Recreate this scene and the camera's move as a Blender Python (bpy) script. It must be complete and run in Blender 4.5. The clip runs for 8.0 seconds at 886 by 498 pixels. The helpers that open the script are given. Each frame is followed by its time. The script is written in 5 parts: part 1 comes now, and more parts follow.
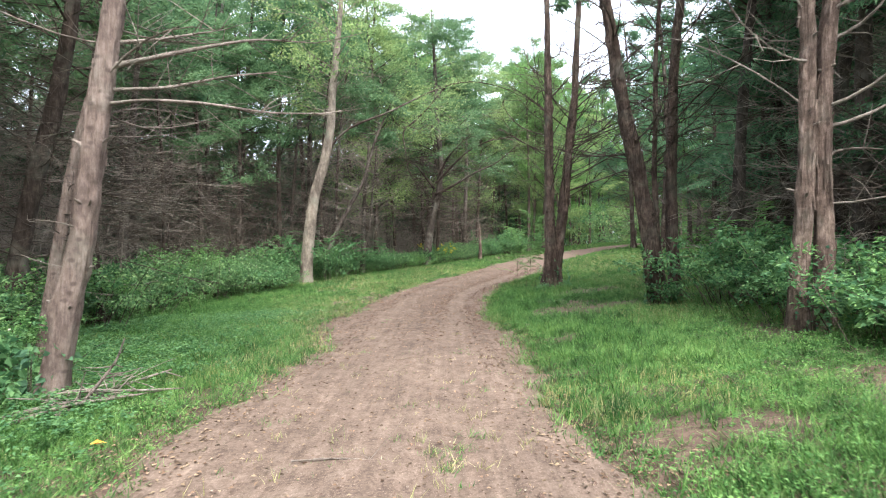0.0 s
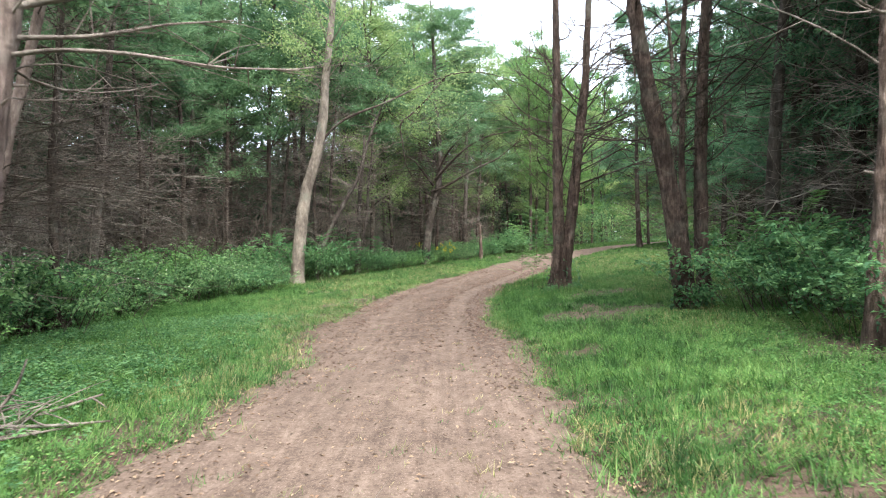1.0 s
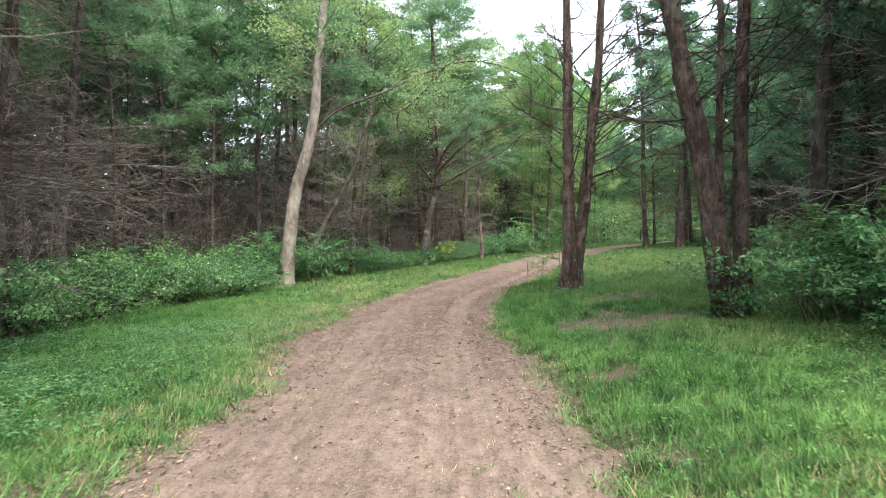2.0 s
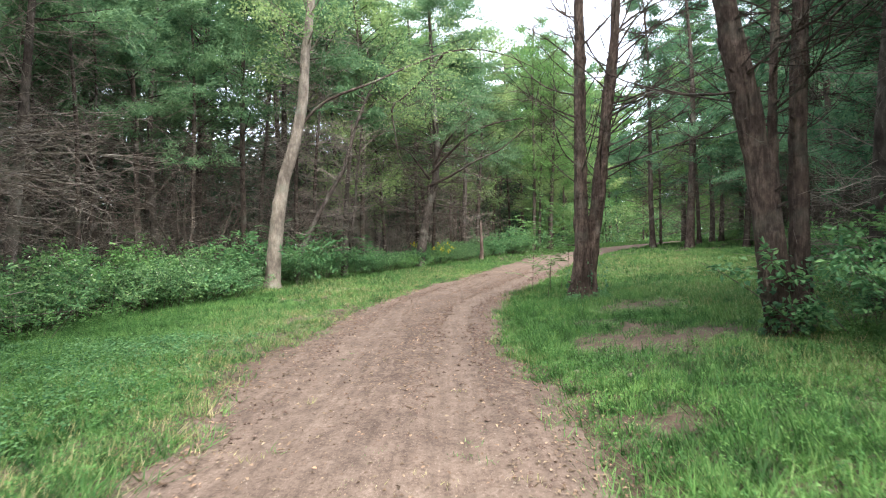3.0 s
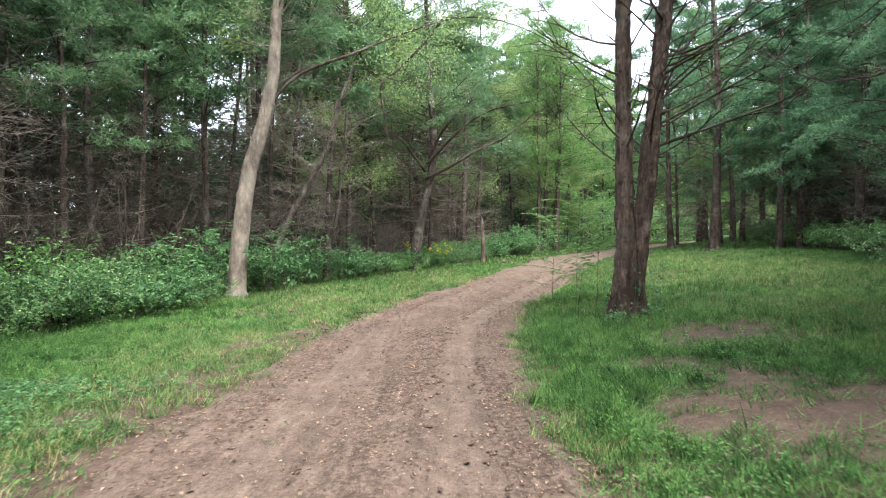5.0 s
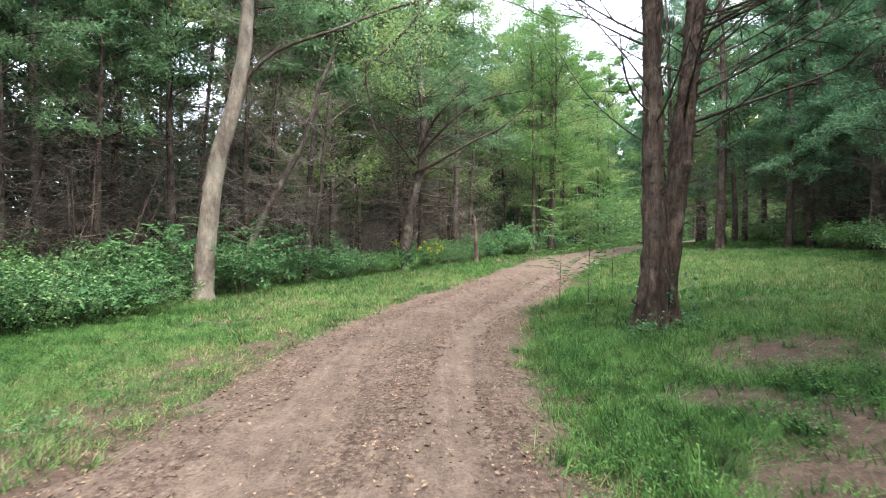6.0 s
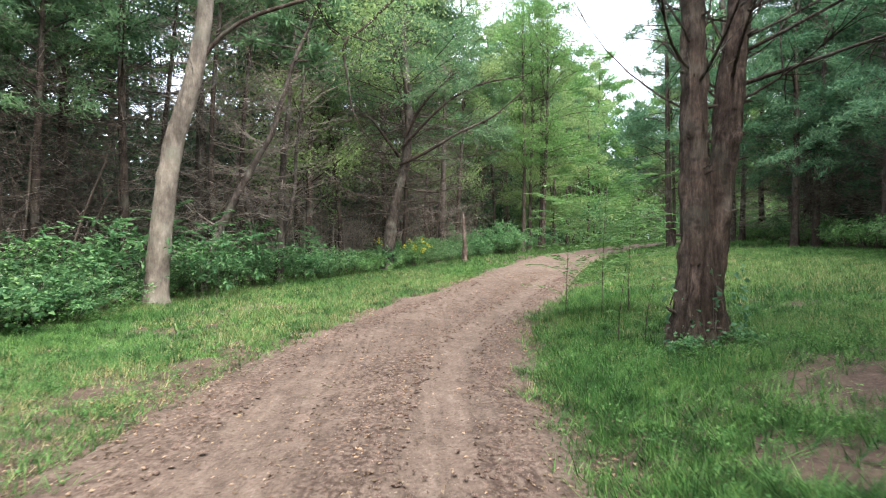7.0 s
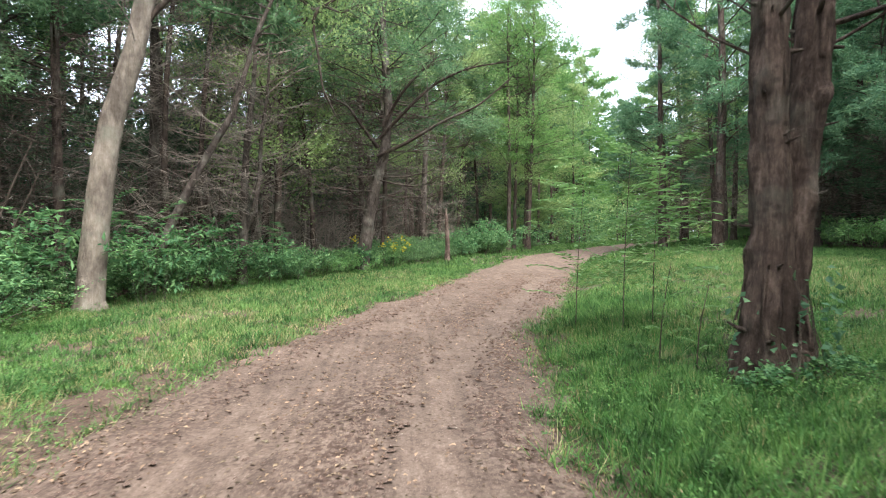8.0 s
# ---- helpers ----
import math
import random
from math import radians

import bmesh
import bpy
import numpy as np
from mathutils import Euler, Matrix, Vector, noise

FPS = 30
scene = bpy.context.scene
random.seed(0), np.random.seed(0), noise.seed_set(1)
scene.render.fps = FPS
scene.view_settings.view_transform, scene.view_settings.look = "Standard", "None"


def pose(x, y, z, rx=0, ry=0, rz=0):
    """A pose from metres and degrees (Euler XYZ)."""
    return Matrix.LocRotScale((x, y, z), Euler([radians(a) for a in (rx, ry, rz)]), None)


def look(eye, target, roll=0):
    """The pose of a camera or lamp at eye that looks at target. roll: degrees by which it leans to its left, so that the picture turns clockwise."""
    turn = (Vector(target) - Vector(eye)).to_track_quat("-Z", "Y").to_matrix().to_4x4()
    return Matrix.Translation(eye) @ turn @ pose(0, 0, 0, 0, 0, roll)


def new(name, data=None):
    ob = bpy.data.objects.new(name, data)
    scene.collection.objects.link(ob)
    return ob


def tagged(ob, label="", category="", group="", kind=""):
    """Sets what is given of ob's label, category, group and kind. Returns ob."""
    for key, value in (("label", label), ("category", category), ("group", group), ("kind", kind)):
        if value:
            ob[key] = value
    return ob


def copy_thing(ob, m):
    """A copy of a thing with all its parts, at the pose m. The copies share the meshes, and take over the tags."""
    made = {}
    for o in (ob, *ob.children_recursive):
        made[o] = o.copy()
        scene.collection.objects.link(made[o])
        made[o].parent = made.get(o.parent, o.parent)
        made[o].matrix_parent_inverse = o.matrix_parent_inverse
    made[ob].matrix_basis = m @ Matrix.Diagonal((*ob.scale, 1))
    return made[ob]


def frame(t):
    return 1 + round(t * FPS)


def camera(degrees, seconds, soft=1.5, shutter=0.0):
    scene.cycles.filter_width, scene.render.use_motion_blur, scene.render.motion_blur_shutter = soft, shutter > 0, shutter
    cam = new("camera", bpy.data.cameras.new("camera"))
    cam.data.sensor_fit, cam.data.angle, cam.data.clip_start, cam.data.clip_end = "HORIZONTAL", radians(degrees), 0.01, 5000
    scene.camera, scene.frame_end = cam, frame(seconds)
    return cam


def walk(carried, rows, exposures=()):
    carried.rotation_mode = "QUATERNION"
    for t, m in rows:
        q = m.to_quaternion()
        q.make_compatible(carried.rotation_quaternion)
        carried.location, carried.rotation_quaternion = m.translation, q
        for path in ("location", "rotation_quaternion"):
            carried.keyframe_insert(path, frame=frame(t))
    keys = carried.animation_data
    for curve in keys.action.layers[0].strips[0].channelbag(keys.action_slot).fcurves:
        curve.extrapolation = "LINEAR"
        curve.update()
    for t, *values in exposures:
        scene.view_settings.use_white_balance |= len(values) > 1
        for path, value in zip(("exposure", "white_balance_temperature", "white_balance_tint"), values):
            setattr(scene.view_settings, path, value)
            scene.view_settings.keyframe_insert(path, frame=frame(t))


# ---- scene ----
cam = camera(72.5, 8.0, soft=1.0, shutter=0.35)
METRES, EYE, TILT, LEAN, TURN = 13.393, 1.5, 0.0, -3.5, 0.0
ROWS = [
    (0.0, 0.0, 0.0, 0.0, 0.01, 0.19, 4.22),
    (0.5, -0.001, 0.0532, -0.0017, -0.03, 0.19, 4.19),
    (1.0, -0.0002, 0.1074, -0.0033, -0.06, 0.19, 4.17),
    (1.5, -0.0012, 0.1611, -0.0047, -0.11, 0.19, 4.1),
    (3.0, 0.0032, 0.3398, -0.0024, -0.25, 0.18, 4.07),
    (3.5, 0.0057, 0.4028, -0.0011, -0.33, 0.17, 4.03),
    (4.0, 0.0067, 0.4655, -0.0002, -0.35, 0.18, 4.0),
    (4.5, 0.0053, 0.5303, 0.0008, -0.35, 0.19, 3.99),
    (6.0, 0.0056, 0.7301, -0.0027, -1.41, 0.12, 3.85),
    (6.5, 0.0069, 0.7961, -0.0051, -2.03, 0.09, 3.83),
    (7.0, 0.0091, 0.8639, -0.0076, -2.69, 0.05, 3.79),
    (7.5, 0.0099, 0.9313, -0.0094, -3.53, 0.02, 3.7),
    (8.0, 0.0116, 0.9994, -0.0108, -4.57, -0.05, 3.6),
]
walk(cam, [(t, pose(0, 0, EYE, TILT, LEAN, TURN) @ pose(METRES * x, METRES * y, METRES * z, 90 + pitch, roll, yaw)) for t, x, y, z, yaw, pitch, roll in ROWS])

# ---- light ----
scene.view_settings.exposure = 1.62
world = bpy.data.worlds.new("sky")
scene.world = world
world.use_nodes = True
wn, wl = world.node_tree.nodes, world.node_tree.links
sky = wn.new("ShaderNodeTexSky")
sky.sky_type, sky.sun_disc = "NISHITA", False
sky.sun_elevation, sky.sun_rotation = radians(60), radians(160)
sky.air_density, sky.dust_density, sky.ozone_density = 1.0, 3.0, 1.0
haze = wn.new("ShaderNodeMixRGB")
haze.inputs["Fac"].default_value = 0.65
haze.inputs["Color2"].default_value = (9.0, 10.0, 11.3, 1)
wl.new(sky.outputs[0], haze.inputs["Color1"])
wl.new(haze.outputs[0], wn["Background"].inputs["Color"])
wn["Background"].inputs["Strength"].default_value = 0.15
sun = new("sun", bpy.data.lights.new("sun", "SUN"))
sun.data.energy, sun.data.angle, sun.data.color = 4.2, radians(50), (1.0, 0.965, 0.92)
# the sun stands at azimuth 160 degrees (from +y, clockwise), 60 degrees up, behind thin cloud
sun.matrix_world = look((0, 0, 50), (-0.197 * 50, 0.543 * 50, 0))


# ---- numbers and noise ----
RNG = np.random.default_rng(7)


def lattice(x, y, seed=0):
    """Smooth value noise in 0..1."""
    x, y = np.asarray(x, float), np.asarray(y, float)
    xi, yi = np.floor(x).astype(np.int64), np.floor(y).astype(np.int64)
    fx, fy = x - xi, y - yi
    fx, fy = fx * fx * (3 - 2 * fx), fy * fy * (3 - 2 * fy)

    def rnd(a, b):
        v = np.sin(a * 127.1 + b * 311.7 + seed * 74.7) * 43758.5453
        return v - np.floor(v)
    top = rnd(xi, yi) * (1 - fx) + rnd(xi + 1, yi) * fx
    low = rnd(xi, yi + 1) * (1 - fx) + rnd(xi + 1, yi + 1) * fx
    return top * (1 - fy) + low * fy


def fractal(x, y, seed=0, octaves=3):
    total, size, norm = 0.0, 1.0, 0.0
    for o in range(octaves):
        total = total + lattice(np.asarray(x) * 2 ** o, np.asarray(y) * 2 ** o, seed + o * 11) * size
        norm += size
        size *= 0.5
    return total / norm


# the track's middle line and the lie of the land
TRACK_Y = [-60, 14, 19, 22, 25, 28, 32, 36, 42, 46, 55, 70, 90, 130]
TRACK_X = [-0.45, -0.45, -0.2, 0.7, 1.75, 2.9, 4.2, 5.7, 8.6, 11.0, 17.5, 30, 48, 84]
FINE_Y = np.arange(-80, 140, 0.25)
FINE_X = np.convolve(np.pad(np.interp(FINE_Y, TRACK_Y, TRACK_X), 8, mode="edge"), np.ones(17) / 17, "valid")
FINE_W = 1.5 * np.sqrt(1 + np.gradient(FINE_X, FINE_Y) ** 2)


def track(y):
    return np.interp(y, FINE_Y, FINE_X)


def half_width(y):
    return np.interp(y, FINE_Y, FINE_W)


def land(x, y):
    u = x - track(y)
    s = np.log1p(np.exp(np.clip((y - 18) / 2.0, -30, 30))) * 2.0
    z = 0.048 * np.minimum(s, 50) + 0.008 * np.clip(s - 50, 0, 60)
    z = z + 0.6 * (1 - np.exp(-np.maximum(u - 1.65, 0) / 3.0)) - 0.03 * np.clip(-u - 1.5, 0, 25)
    off = np.clip((np.abs(u) - 1.6) / 1.5, 0, 1)
    return z + off * (0.10 * (fractal(x * 0.5, y * 0.5, 3) - 0.5) + 0.04 * (fractal(x * 2.2, y * 2.2, 5) - 0.5))


def ground_z(x, y):
    return float(land(np.array([x]), np.array([y]))[0])


# ---- mesh building ----
class Acc:
    """Collects vertices, quads and triangles for one mesh."""

    def __init__(self):
        self.v, self.q, self.t, self.n = [], [], [], 0

    def add(self, v, q=None, t=None):
        v = np.asarray(v, np.float32).reshape(-1, 3)
        if q is not None:
            self.q.append(np.asarray(q, np.int32).reshape(-1, 4) + self.n)
        if t is not None:
            self.t.append(np.asarray(t, np.int32).reshape(-1, 3) + self.n)
        self.v.append(v)
        self.n += len(v)

    def mesh(self, name, material, smooth=True):
        v = np.concatenate(self.v) if self.v else np.zeros((0, 3), np.float32)
        q = np.concatenate(self.q) if self.q else np.zeros((0, 4), np.int32)
        t = np.concatenate(self.t) if self.t else np.zeros((0, 3), np.int32)
        me = bpy.data.meshes.new(name)
        me.vertices.add(len(v))
        me.vertices.foreach_set("co", v.ravel())
        me.loops.add(q.size + t.size)
        me.loops.foreach_set("vertex_index", np.concatenate([q.ravel(), t.ravel()]).astype(np.int32))
        me.polygons.add(len(q) + len(t))
        starts = np.concatenate([np.arange(len(q)) * 4, q.size + np.arange(len(t)) * 3]).astype(np.int32)
        me.polygons.foreach_set("loop_start", starts)
        me.update(calc_edges=True)
        me.polygons.foreach_set("use_smooth", np.full(len(q) + len(t), smooth, bool))
        me.materials.append(material)
        return me


def part(name, acc, material, parent, label="", smooth=True, kind=""):
    ob = new(name, acc.mesh(name, material, smooth))
    ob.parent = parent
    tagged(ob, label, kind=kind)
    return ob


def unit(v):
    return v / np.maximum(np.linalg.norm(v, axis=-1, keepdims=True), 1e-9)


def tube(acc, pts, radii, sides=12, rough=0.0, flute=0.0, seed=0, flare=0.0, knots=0):
    """A tapered round stem along pts, with a fluted, uneven skin and a flared foot."""
    pts = np.asarray(pts, float)
    radii = np.asarray(radii, float)
    tan = unit(np.gradient(pts, axis=0))
    side = unit(np.cross(tan, np.array([0.3, 1.0, 0.05])))
    up = np.cross(tan, side)
    a = np.arange(sides) * 2 * np.pi / sides
    rows = np.arange(len(pts))
    run = np.concatenate([[0], np.cumsum(np.linalg.norm(np.diff(pts, axis=0), axis=1))])
    r = radii[:, None] * np.ones(sides)
    if rough:
        r = r * (1 + rough * (fractal(a[None, :] * 1.9 + seed, run[:, None] * 2.6 + seed, seed, 4) - 0.5) * 2.2)
    if flute:
        ph = seed * 1.7
        r = r * (1 + flute * (np.sin(a * 5 + ph + 0.25 * run[:, None]) * 0.6 + np.sin(a * 3 + 2 * ph - 0.15 * run[:, None]) + 0.45 * np.sin(a * 9 + 3 * ph + 0.4 * run[:, None])))
    for k in range(knots):
        ka, ks, grow = RNG.uniform(0, 6.28), RNG.uniform(0.2, min(run[-1], 7.0)), RNG.uniform(-0.16, 0.3)
        turn = np.abs((a - ka + np.pi) % (2 * np.pi) - np.pi)
        r = r * (1 + grow * np.exp(-(turn / 0.4) ** 2)[None, :] * np.exp(-((run - ks) / 0.09) ** 2)[:, None])
    if flare:
        r = r * (1 + flare * np.exp(-run / 0.35)[:, None] * (0.75 + 0.5 * np.sin(a * 4 + seed)))
    ring = pts[:, None, :] + r[..., None] * (np.cos(a)[None, :, None] * side[:, None, :] + np.sin(a)[None, :, None] * up[:, None, :])
    i = rows[:-1, None] * sides + np.arange(sides)[None, :]
    j = rows[:-1, None] * sides + (np.arange(sides)[None, :] + 1) % sides
    acc.add(ring, np.stack([i, j, j + sides, i + sides], -1))
    return ring


def twigs(acc, p0, p1, p2, r0, r1, seg=4, sides=3):
    """Many thin tapered twigs at once, each a bow from p0 by p1 to p2."""
    n = len(p0)
    if not n:
        return
    s = np.linspace(0, 1, seg + 1)[None, :, None]
    pts = (1 - s) ** 2 * p0[:, None] + 2 * s * (1 - s) * p1[:, None] + s ** 2 * p2[:, None]
    tan = unit(np.gradient(pts, axis=1))
    side = unit(np.cross(tan, np.array([0.31, 0.2, 0.93])))
    up = np.cross(tan, side)
    a = np.arange(sides) * 2 * np.pi / sides
    rad = (np.asarray(r0).reshape(-1, 1) * (1 - s[..., 0]) + np.asarray(r1).reshape(-1, 1) * s[..., 0])
    ring = pts[:, :, None, :] + rad[:, :, None, None] * (np.cos(a)[None, None, :, None] * side[:, :, None, :] + np.sin(a)[None, None, :, None] * up[:, :, None, :])
    base = (np.arange(n) * (seg + 1) * sides)[:, None, None]
    k = (np.arange(seg) * sides)[None, :, None]
    i = base + k + np.arange(sides)[None, None, :]
    j = base + k + ((np.arange(sides) + 1) % sides)[None, None, :]
    acc.add(ring, np.stack([i, j, j + sides, i + sides], -1))


def blades(acc, c, d, length, width, nrm=None, fold=0.15):
    """Many leaves at once: kite shapes from c along d, a little folded."""
    n = len(c)
    if not n:
        return
    d = unit(d)
    if nrm is None:
        nrm = RNG.normal(size=(n, 3)) + np.array([0, 0, 0.8])
    side = unit(np.cross(d, nrm))
    nn = np.cross(side, d)
    ln, wd = np.asarray(length).reshape(-1, 1), np.asarray(width).reshape(-1, 1)
    mid = c + d * ln * 0.45 + nn * wd * fold
    v = np.stack([c, mid + side * wd * 0.5, c + d * ln - nn * wd * fold, mid - side * wd * 0.5], 1)
    acc.add(v, np.arange(n * 4).reshape(-1, 4))


def needles(acc, c, d, length, width):
    """Many narrow sprays at once, each one triangle from c along d."""
    n = len(c)
    d = unit(d)
    side = unit(np.cross(d, RNG.normal(size=(n, 3)) + np.array([0, 0, 0.8])))
    ln, wd = np.asarray(length).reshape(-1, 1), np.asarray(width).reshape(-1, 1)
    acc.add(np.stack([c - side * wd * 0.5, c + side * wd * 0.5, c + d * ln], 1), None, np.arange(n * 3).reshape(-1, 3))


# ---- materials ----
def nodes_of(name):
    m = bpy.data.materials.new(name)
    m.use_nodes = True
    n = m.node_tree.nodes
    n.clear()
    return m, n, m.node_tree.links


def noise_node(n, l, scale, detail=4.0, stretch=(1, 1, 1), rough=0.6):
    co = n.new("ShaderNodeTexCoord")
    mp = n.new("ShaderNodeMapping")
    mp.inputs["Scale"].default_value = stretch
    l.new(co.outputs["Object"], mp.inputs["Vector"])
    t = n.new("ShaderNodeTexNoise")
    t.inputs["Scale"].default_value, t.inputs["Detail"].default_value, t.inputs["Roughness"].default_value = scale, detail, rough
    l.new(mp.outputs[0], t.inputs["Vector"])
    return t.outputs["Fac"]


def ramp(n, l, fac, stops):
    r = n.new("ShaderNodeValToRGB")
    els = r.color_ramp.elements
    els[0].position, els[0].color = stops[0][0], (*stops[0][1], 1)
    els[1].position, els[1].color = stops[-1][0], (*stops[-1][1], 1)
    for p, c in stops[1:-1]:
        e = els.new(p)
        e.color = (*c, 1)
    l.new(fac, r.inputs["Fac"])
    return r.outputs["Color"]


def mix(n, l, fac, a, b, mode="MIX"):
    m = n.new("ShaderNodeMixRGB")
    m.blend_type = mode
    for socket, v in ((m.inputs["Fac"], fac), (m.inputs["Color1"], a), (m.inputs["Color2"], b)):
        if isinstance(v, (int, float)):
            socket.default_value = v
        elif isinstance(v, tuple):
            socket.default_value = (*v, 1)
        else:
            l.new(v, socket)
    return m.outputs["Color"]


def surface(m, n, l, color, roughness=0.9, height=None, strength=0.5, distance=0.02, through_light=None, spec=0.3):
    out = n.new("ShaderNodeOutputMaterial")
    b = n.new("ShaderNodeBsdfPrincipled")
    b.inputs["Roughness"].default_value = roughness
    b.inputs["Specular IOR Level"].default_value = spec
    l.new(color, b.inputs["Base Color"])
    if height is not None:
        bump = n.new("ShaderNodeBump")
        bump.inputs["Strength"].default_value, bump.inputs["Distance"].default_value = strength, distance
        l.new(height, bump.inputs["Height"])
        l.new(bump.outputs[0], b.inputs["Normal"])
    if through_light:
        tr = n.new("ShaderNodeBsdfTranslucent")
        l.new(color, tr.inputs["Color"])
        mx = n.new("ShaderNodeMixShader")
        mx.inputs[0].default_value = through_light
        l.new(b.outputs[0], mx.inputs[1])
        l.new(tr.outputs[0], mx.inputs[2])
        l.new(mx.outputs[0], out.inputs[0])
    else:
        l.new(b.outputs[0], out.inputs[0])
    return m


def leaf_material(name, dark, mid, light, through_light=0.35, roughness=0.6, patch=0.5, clump=0.0):
    m, n, l = nodes_of(name)
    g = n.new("ShaderNodeNewGeometry")
    c = ramp(n, l, g.outputs["Random Per Island"], [(0.0, dark), (0.5, mid), (1.0, light)])
    big = noise_node(n, l, patch, 2.0)
    tone = ramp(n, l, big, [(0.3, (0.62, 0.72, 0.66)), (0.7, (1.3, 1.2, 1.1))])
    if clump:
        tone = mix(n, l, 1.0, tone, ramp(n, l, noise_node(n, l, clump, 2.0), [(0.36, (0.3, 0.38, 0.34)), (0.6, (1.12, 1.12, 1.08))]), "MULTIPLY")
    return surface(m, n, l, mix(n, l, 1.0, c, tone, "MULTIPLY"), roughness, through_light=through_light, spec=0.18)


def bark_material(name, dark, mid, light, lichen=(0.3, 0.32, 0.26), amount=0.25, scars=0.0):
    m, n, l = nodes_of(name)
    fibre = noise_node(n, l, 16.0, 8.0, (2.2, 2.2, 0.34), 0.75)
    plates = noise_node(n, l, 6.0, 6.0, (1.5, 1.5, 0.75), 0.68)
    big = noise_node(n, l, 1.6, 3.0)
    both = mix(n, l, 0.55, fibre, plates)
    c = ramp(n, l, both, [(0.34, dark), (0.5, mid), (0.68, light)])
    patches = ramp(n, l, noise_node(n, l, 3.1, 4.0, (1, 1, 0.6)), [(0.36, (0.62, 0.6, 0.6)), (0.64, (1.35, 1.34, 1.32))])
    c = mix(n, l, 1.0, c, patches, "MULTIPLY")
    spots = ramp(n, l, big, [(0.52, (0, 0, 0)), (0.68, (amount,) * 3)])
    c = mix(n, l, spots, c, lichen)
    if scars:
        co = n.new("ShaderNodeTexCoord")
        mp = n.new("ShaderNodeMapping")
        mp.inputs["Scale"].default_value = (1, 1, 1.5)
        l.new(co.outputs["Object"], mp.inputs["Vector"])
        vo = n.new("ShaderNodeTexVoronoi")
        vo.inputs["Scale"].default_value = 6.0
        l.new(mp.outputs[0], vo.inputs["Vector"])
        c = mix(n, l, ramp(n, l, vo.outputs["Distance"], [(0.12, (scars,) * 3), (0.3, (0, 0, 0))]), c, dark)
    return surface(m, n, l, c, 0.95, both, 1.0, 0.09, spec=0.12)


def dirt_material(name, dark, mid, light, scale=1.0, bump=0.6, stones=(0.5, 0.42, 0.35), damp=None):
    m, n, l = nodes_of(name)
    big = noise_node(n, l, 0.9 * scale, 5.0)
    med = noise_node(n, l, 7.0 * scale, 6.0, (1, 0.55, 1) if damp else (1, 1, 1))
    fine = noise_node(n, l, 70.0 * scale, 4.0)
    c = ramp(n, l, med, [(0.22, dark), (0.5, mid), (0.8, light)])
    c = mix(n, l, 1.0, c, ramp(n, l, big, [(0.3, (0.82, 0.81, 0.8)), (0.7, (1.15, 1.15, 1.13))]), "MULTIPLY")
    c = mix(n, l, 1.0, c, ramp(n, l, noise_node(n, l, 32.0 * scale, 3.0), [(0.36, (0.7, 0.68, 0.66)), (0.55, (1.06, 1.06, 1.06))]), "MULTIPLY")
    grit = ramp(n, l, fine, [(0.56, (0, 0, 0)), (0.7, (0.6, 0.6, 0.6))])
    c = mix(n, l, grit, c, stones)
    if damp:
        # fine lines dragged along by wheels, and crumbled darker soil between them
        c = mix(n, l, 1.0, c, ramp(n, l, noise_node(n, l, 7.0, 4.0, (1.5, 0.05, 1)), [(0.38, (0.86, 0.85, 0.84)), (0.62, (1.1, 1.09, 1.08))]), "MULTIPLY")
        # the mask holds damp bands and a broader painted shade of side trees
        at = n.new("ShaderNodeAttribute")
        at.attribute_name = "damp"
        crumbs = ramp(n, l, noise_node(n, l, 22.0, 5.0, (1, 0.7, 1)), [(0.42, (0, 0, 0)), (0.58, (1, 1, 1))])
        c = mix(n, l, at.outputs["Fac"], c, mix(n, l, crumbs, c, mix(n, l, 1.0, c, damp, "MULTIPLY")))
    return surface(m, n, l, c, 0.95, mix(n, l, 0.35, med, fine), bump, 0.03, spec=0.15)


BARK_CEDAR = bark_material("cedar_bark", (0.016, 0.011, 0.009), (0.07, 0.05, 0.041), (0.18, 0.136, 0.113), amount=0.18, scars=0.45)
BARK_PINK = bark_material("pale_cedar_bark", (0.07, 0.052, 0.045), (0.185, 0.14, 0.122), (0.32, 0.26, 0.23), amount=0.2, scars=0.6)
BARK_STRIPED = bark_material("striped_cedar_bark", (0.03, 0.021, 0.017), (0.12, 0.086, 0.071), (0.31, 0.24, 0.205), amount=0.15, scars=0.4)
BARK_PALE = bark_material("smooth_grey_bark", (0.11, 0.09, 0.072), (0.185, 0.157, 0.13), (0.27, 0.236, 0.2), (0.22, 0.23, 0.18), 0.4)
BARK_GREY = bark_material("grey_brown_bark", (0.026, 0.021, 0.018), (0.078, 0.064, 0.055), (0.165, 0.14, 0.122))
BARK_DARK = bark_material("dark_bark", (0.018, 0.013, 0.011), (0.06, 0.045, 0.037), (0.13, 0.102, 0.085))
TWIG = bark_material("dead_twig", (0.11, 0.092, 0.079), (0.215, 0.182, 0.157), (0.34, 0.295, 0.26))
TWIG_BROWN = bark_material("brown_dead_twig", (0.036, 0.028, 0.023), (0.082, 0.065, 0.053), (0.155, 0.126, 0.105))
LEAF_CEDAR = leaf_material("cedar_foliage", (0.06, 0.125, 0.07), (0.11, 0.205, 0.105), (0.18, 0.285, 0.15), 0.5)
# pine foliage made darker: the wood's inner shade put into the leaf colour
LEAF_SHADED = leaf_material("deep_wood_foliage", (0.025, 0.055, 0.033), (0.048, 0.094, 0.056), (0.085, 0.145, 0.082), 0.4)
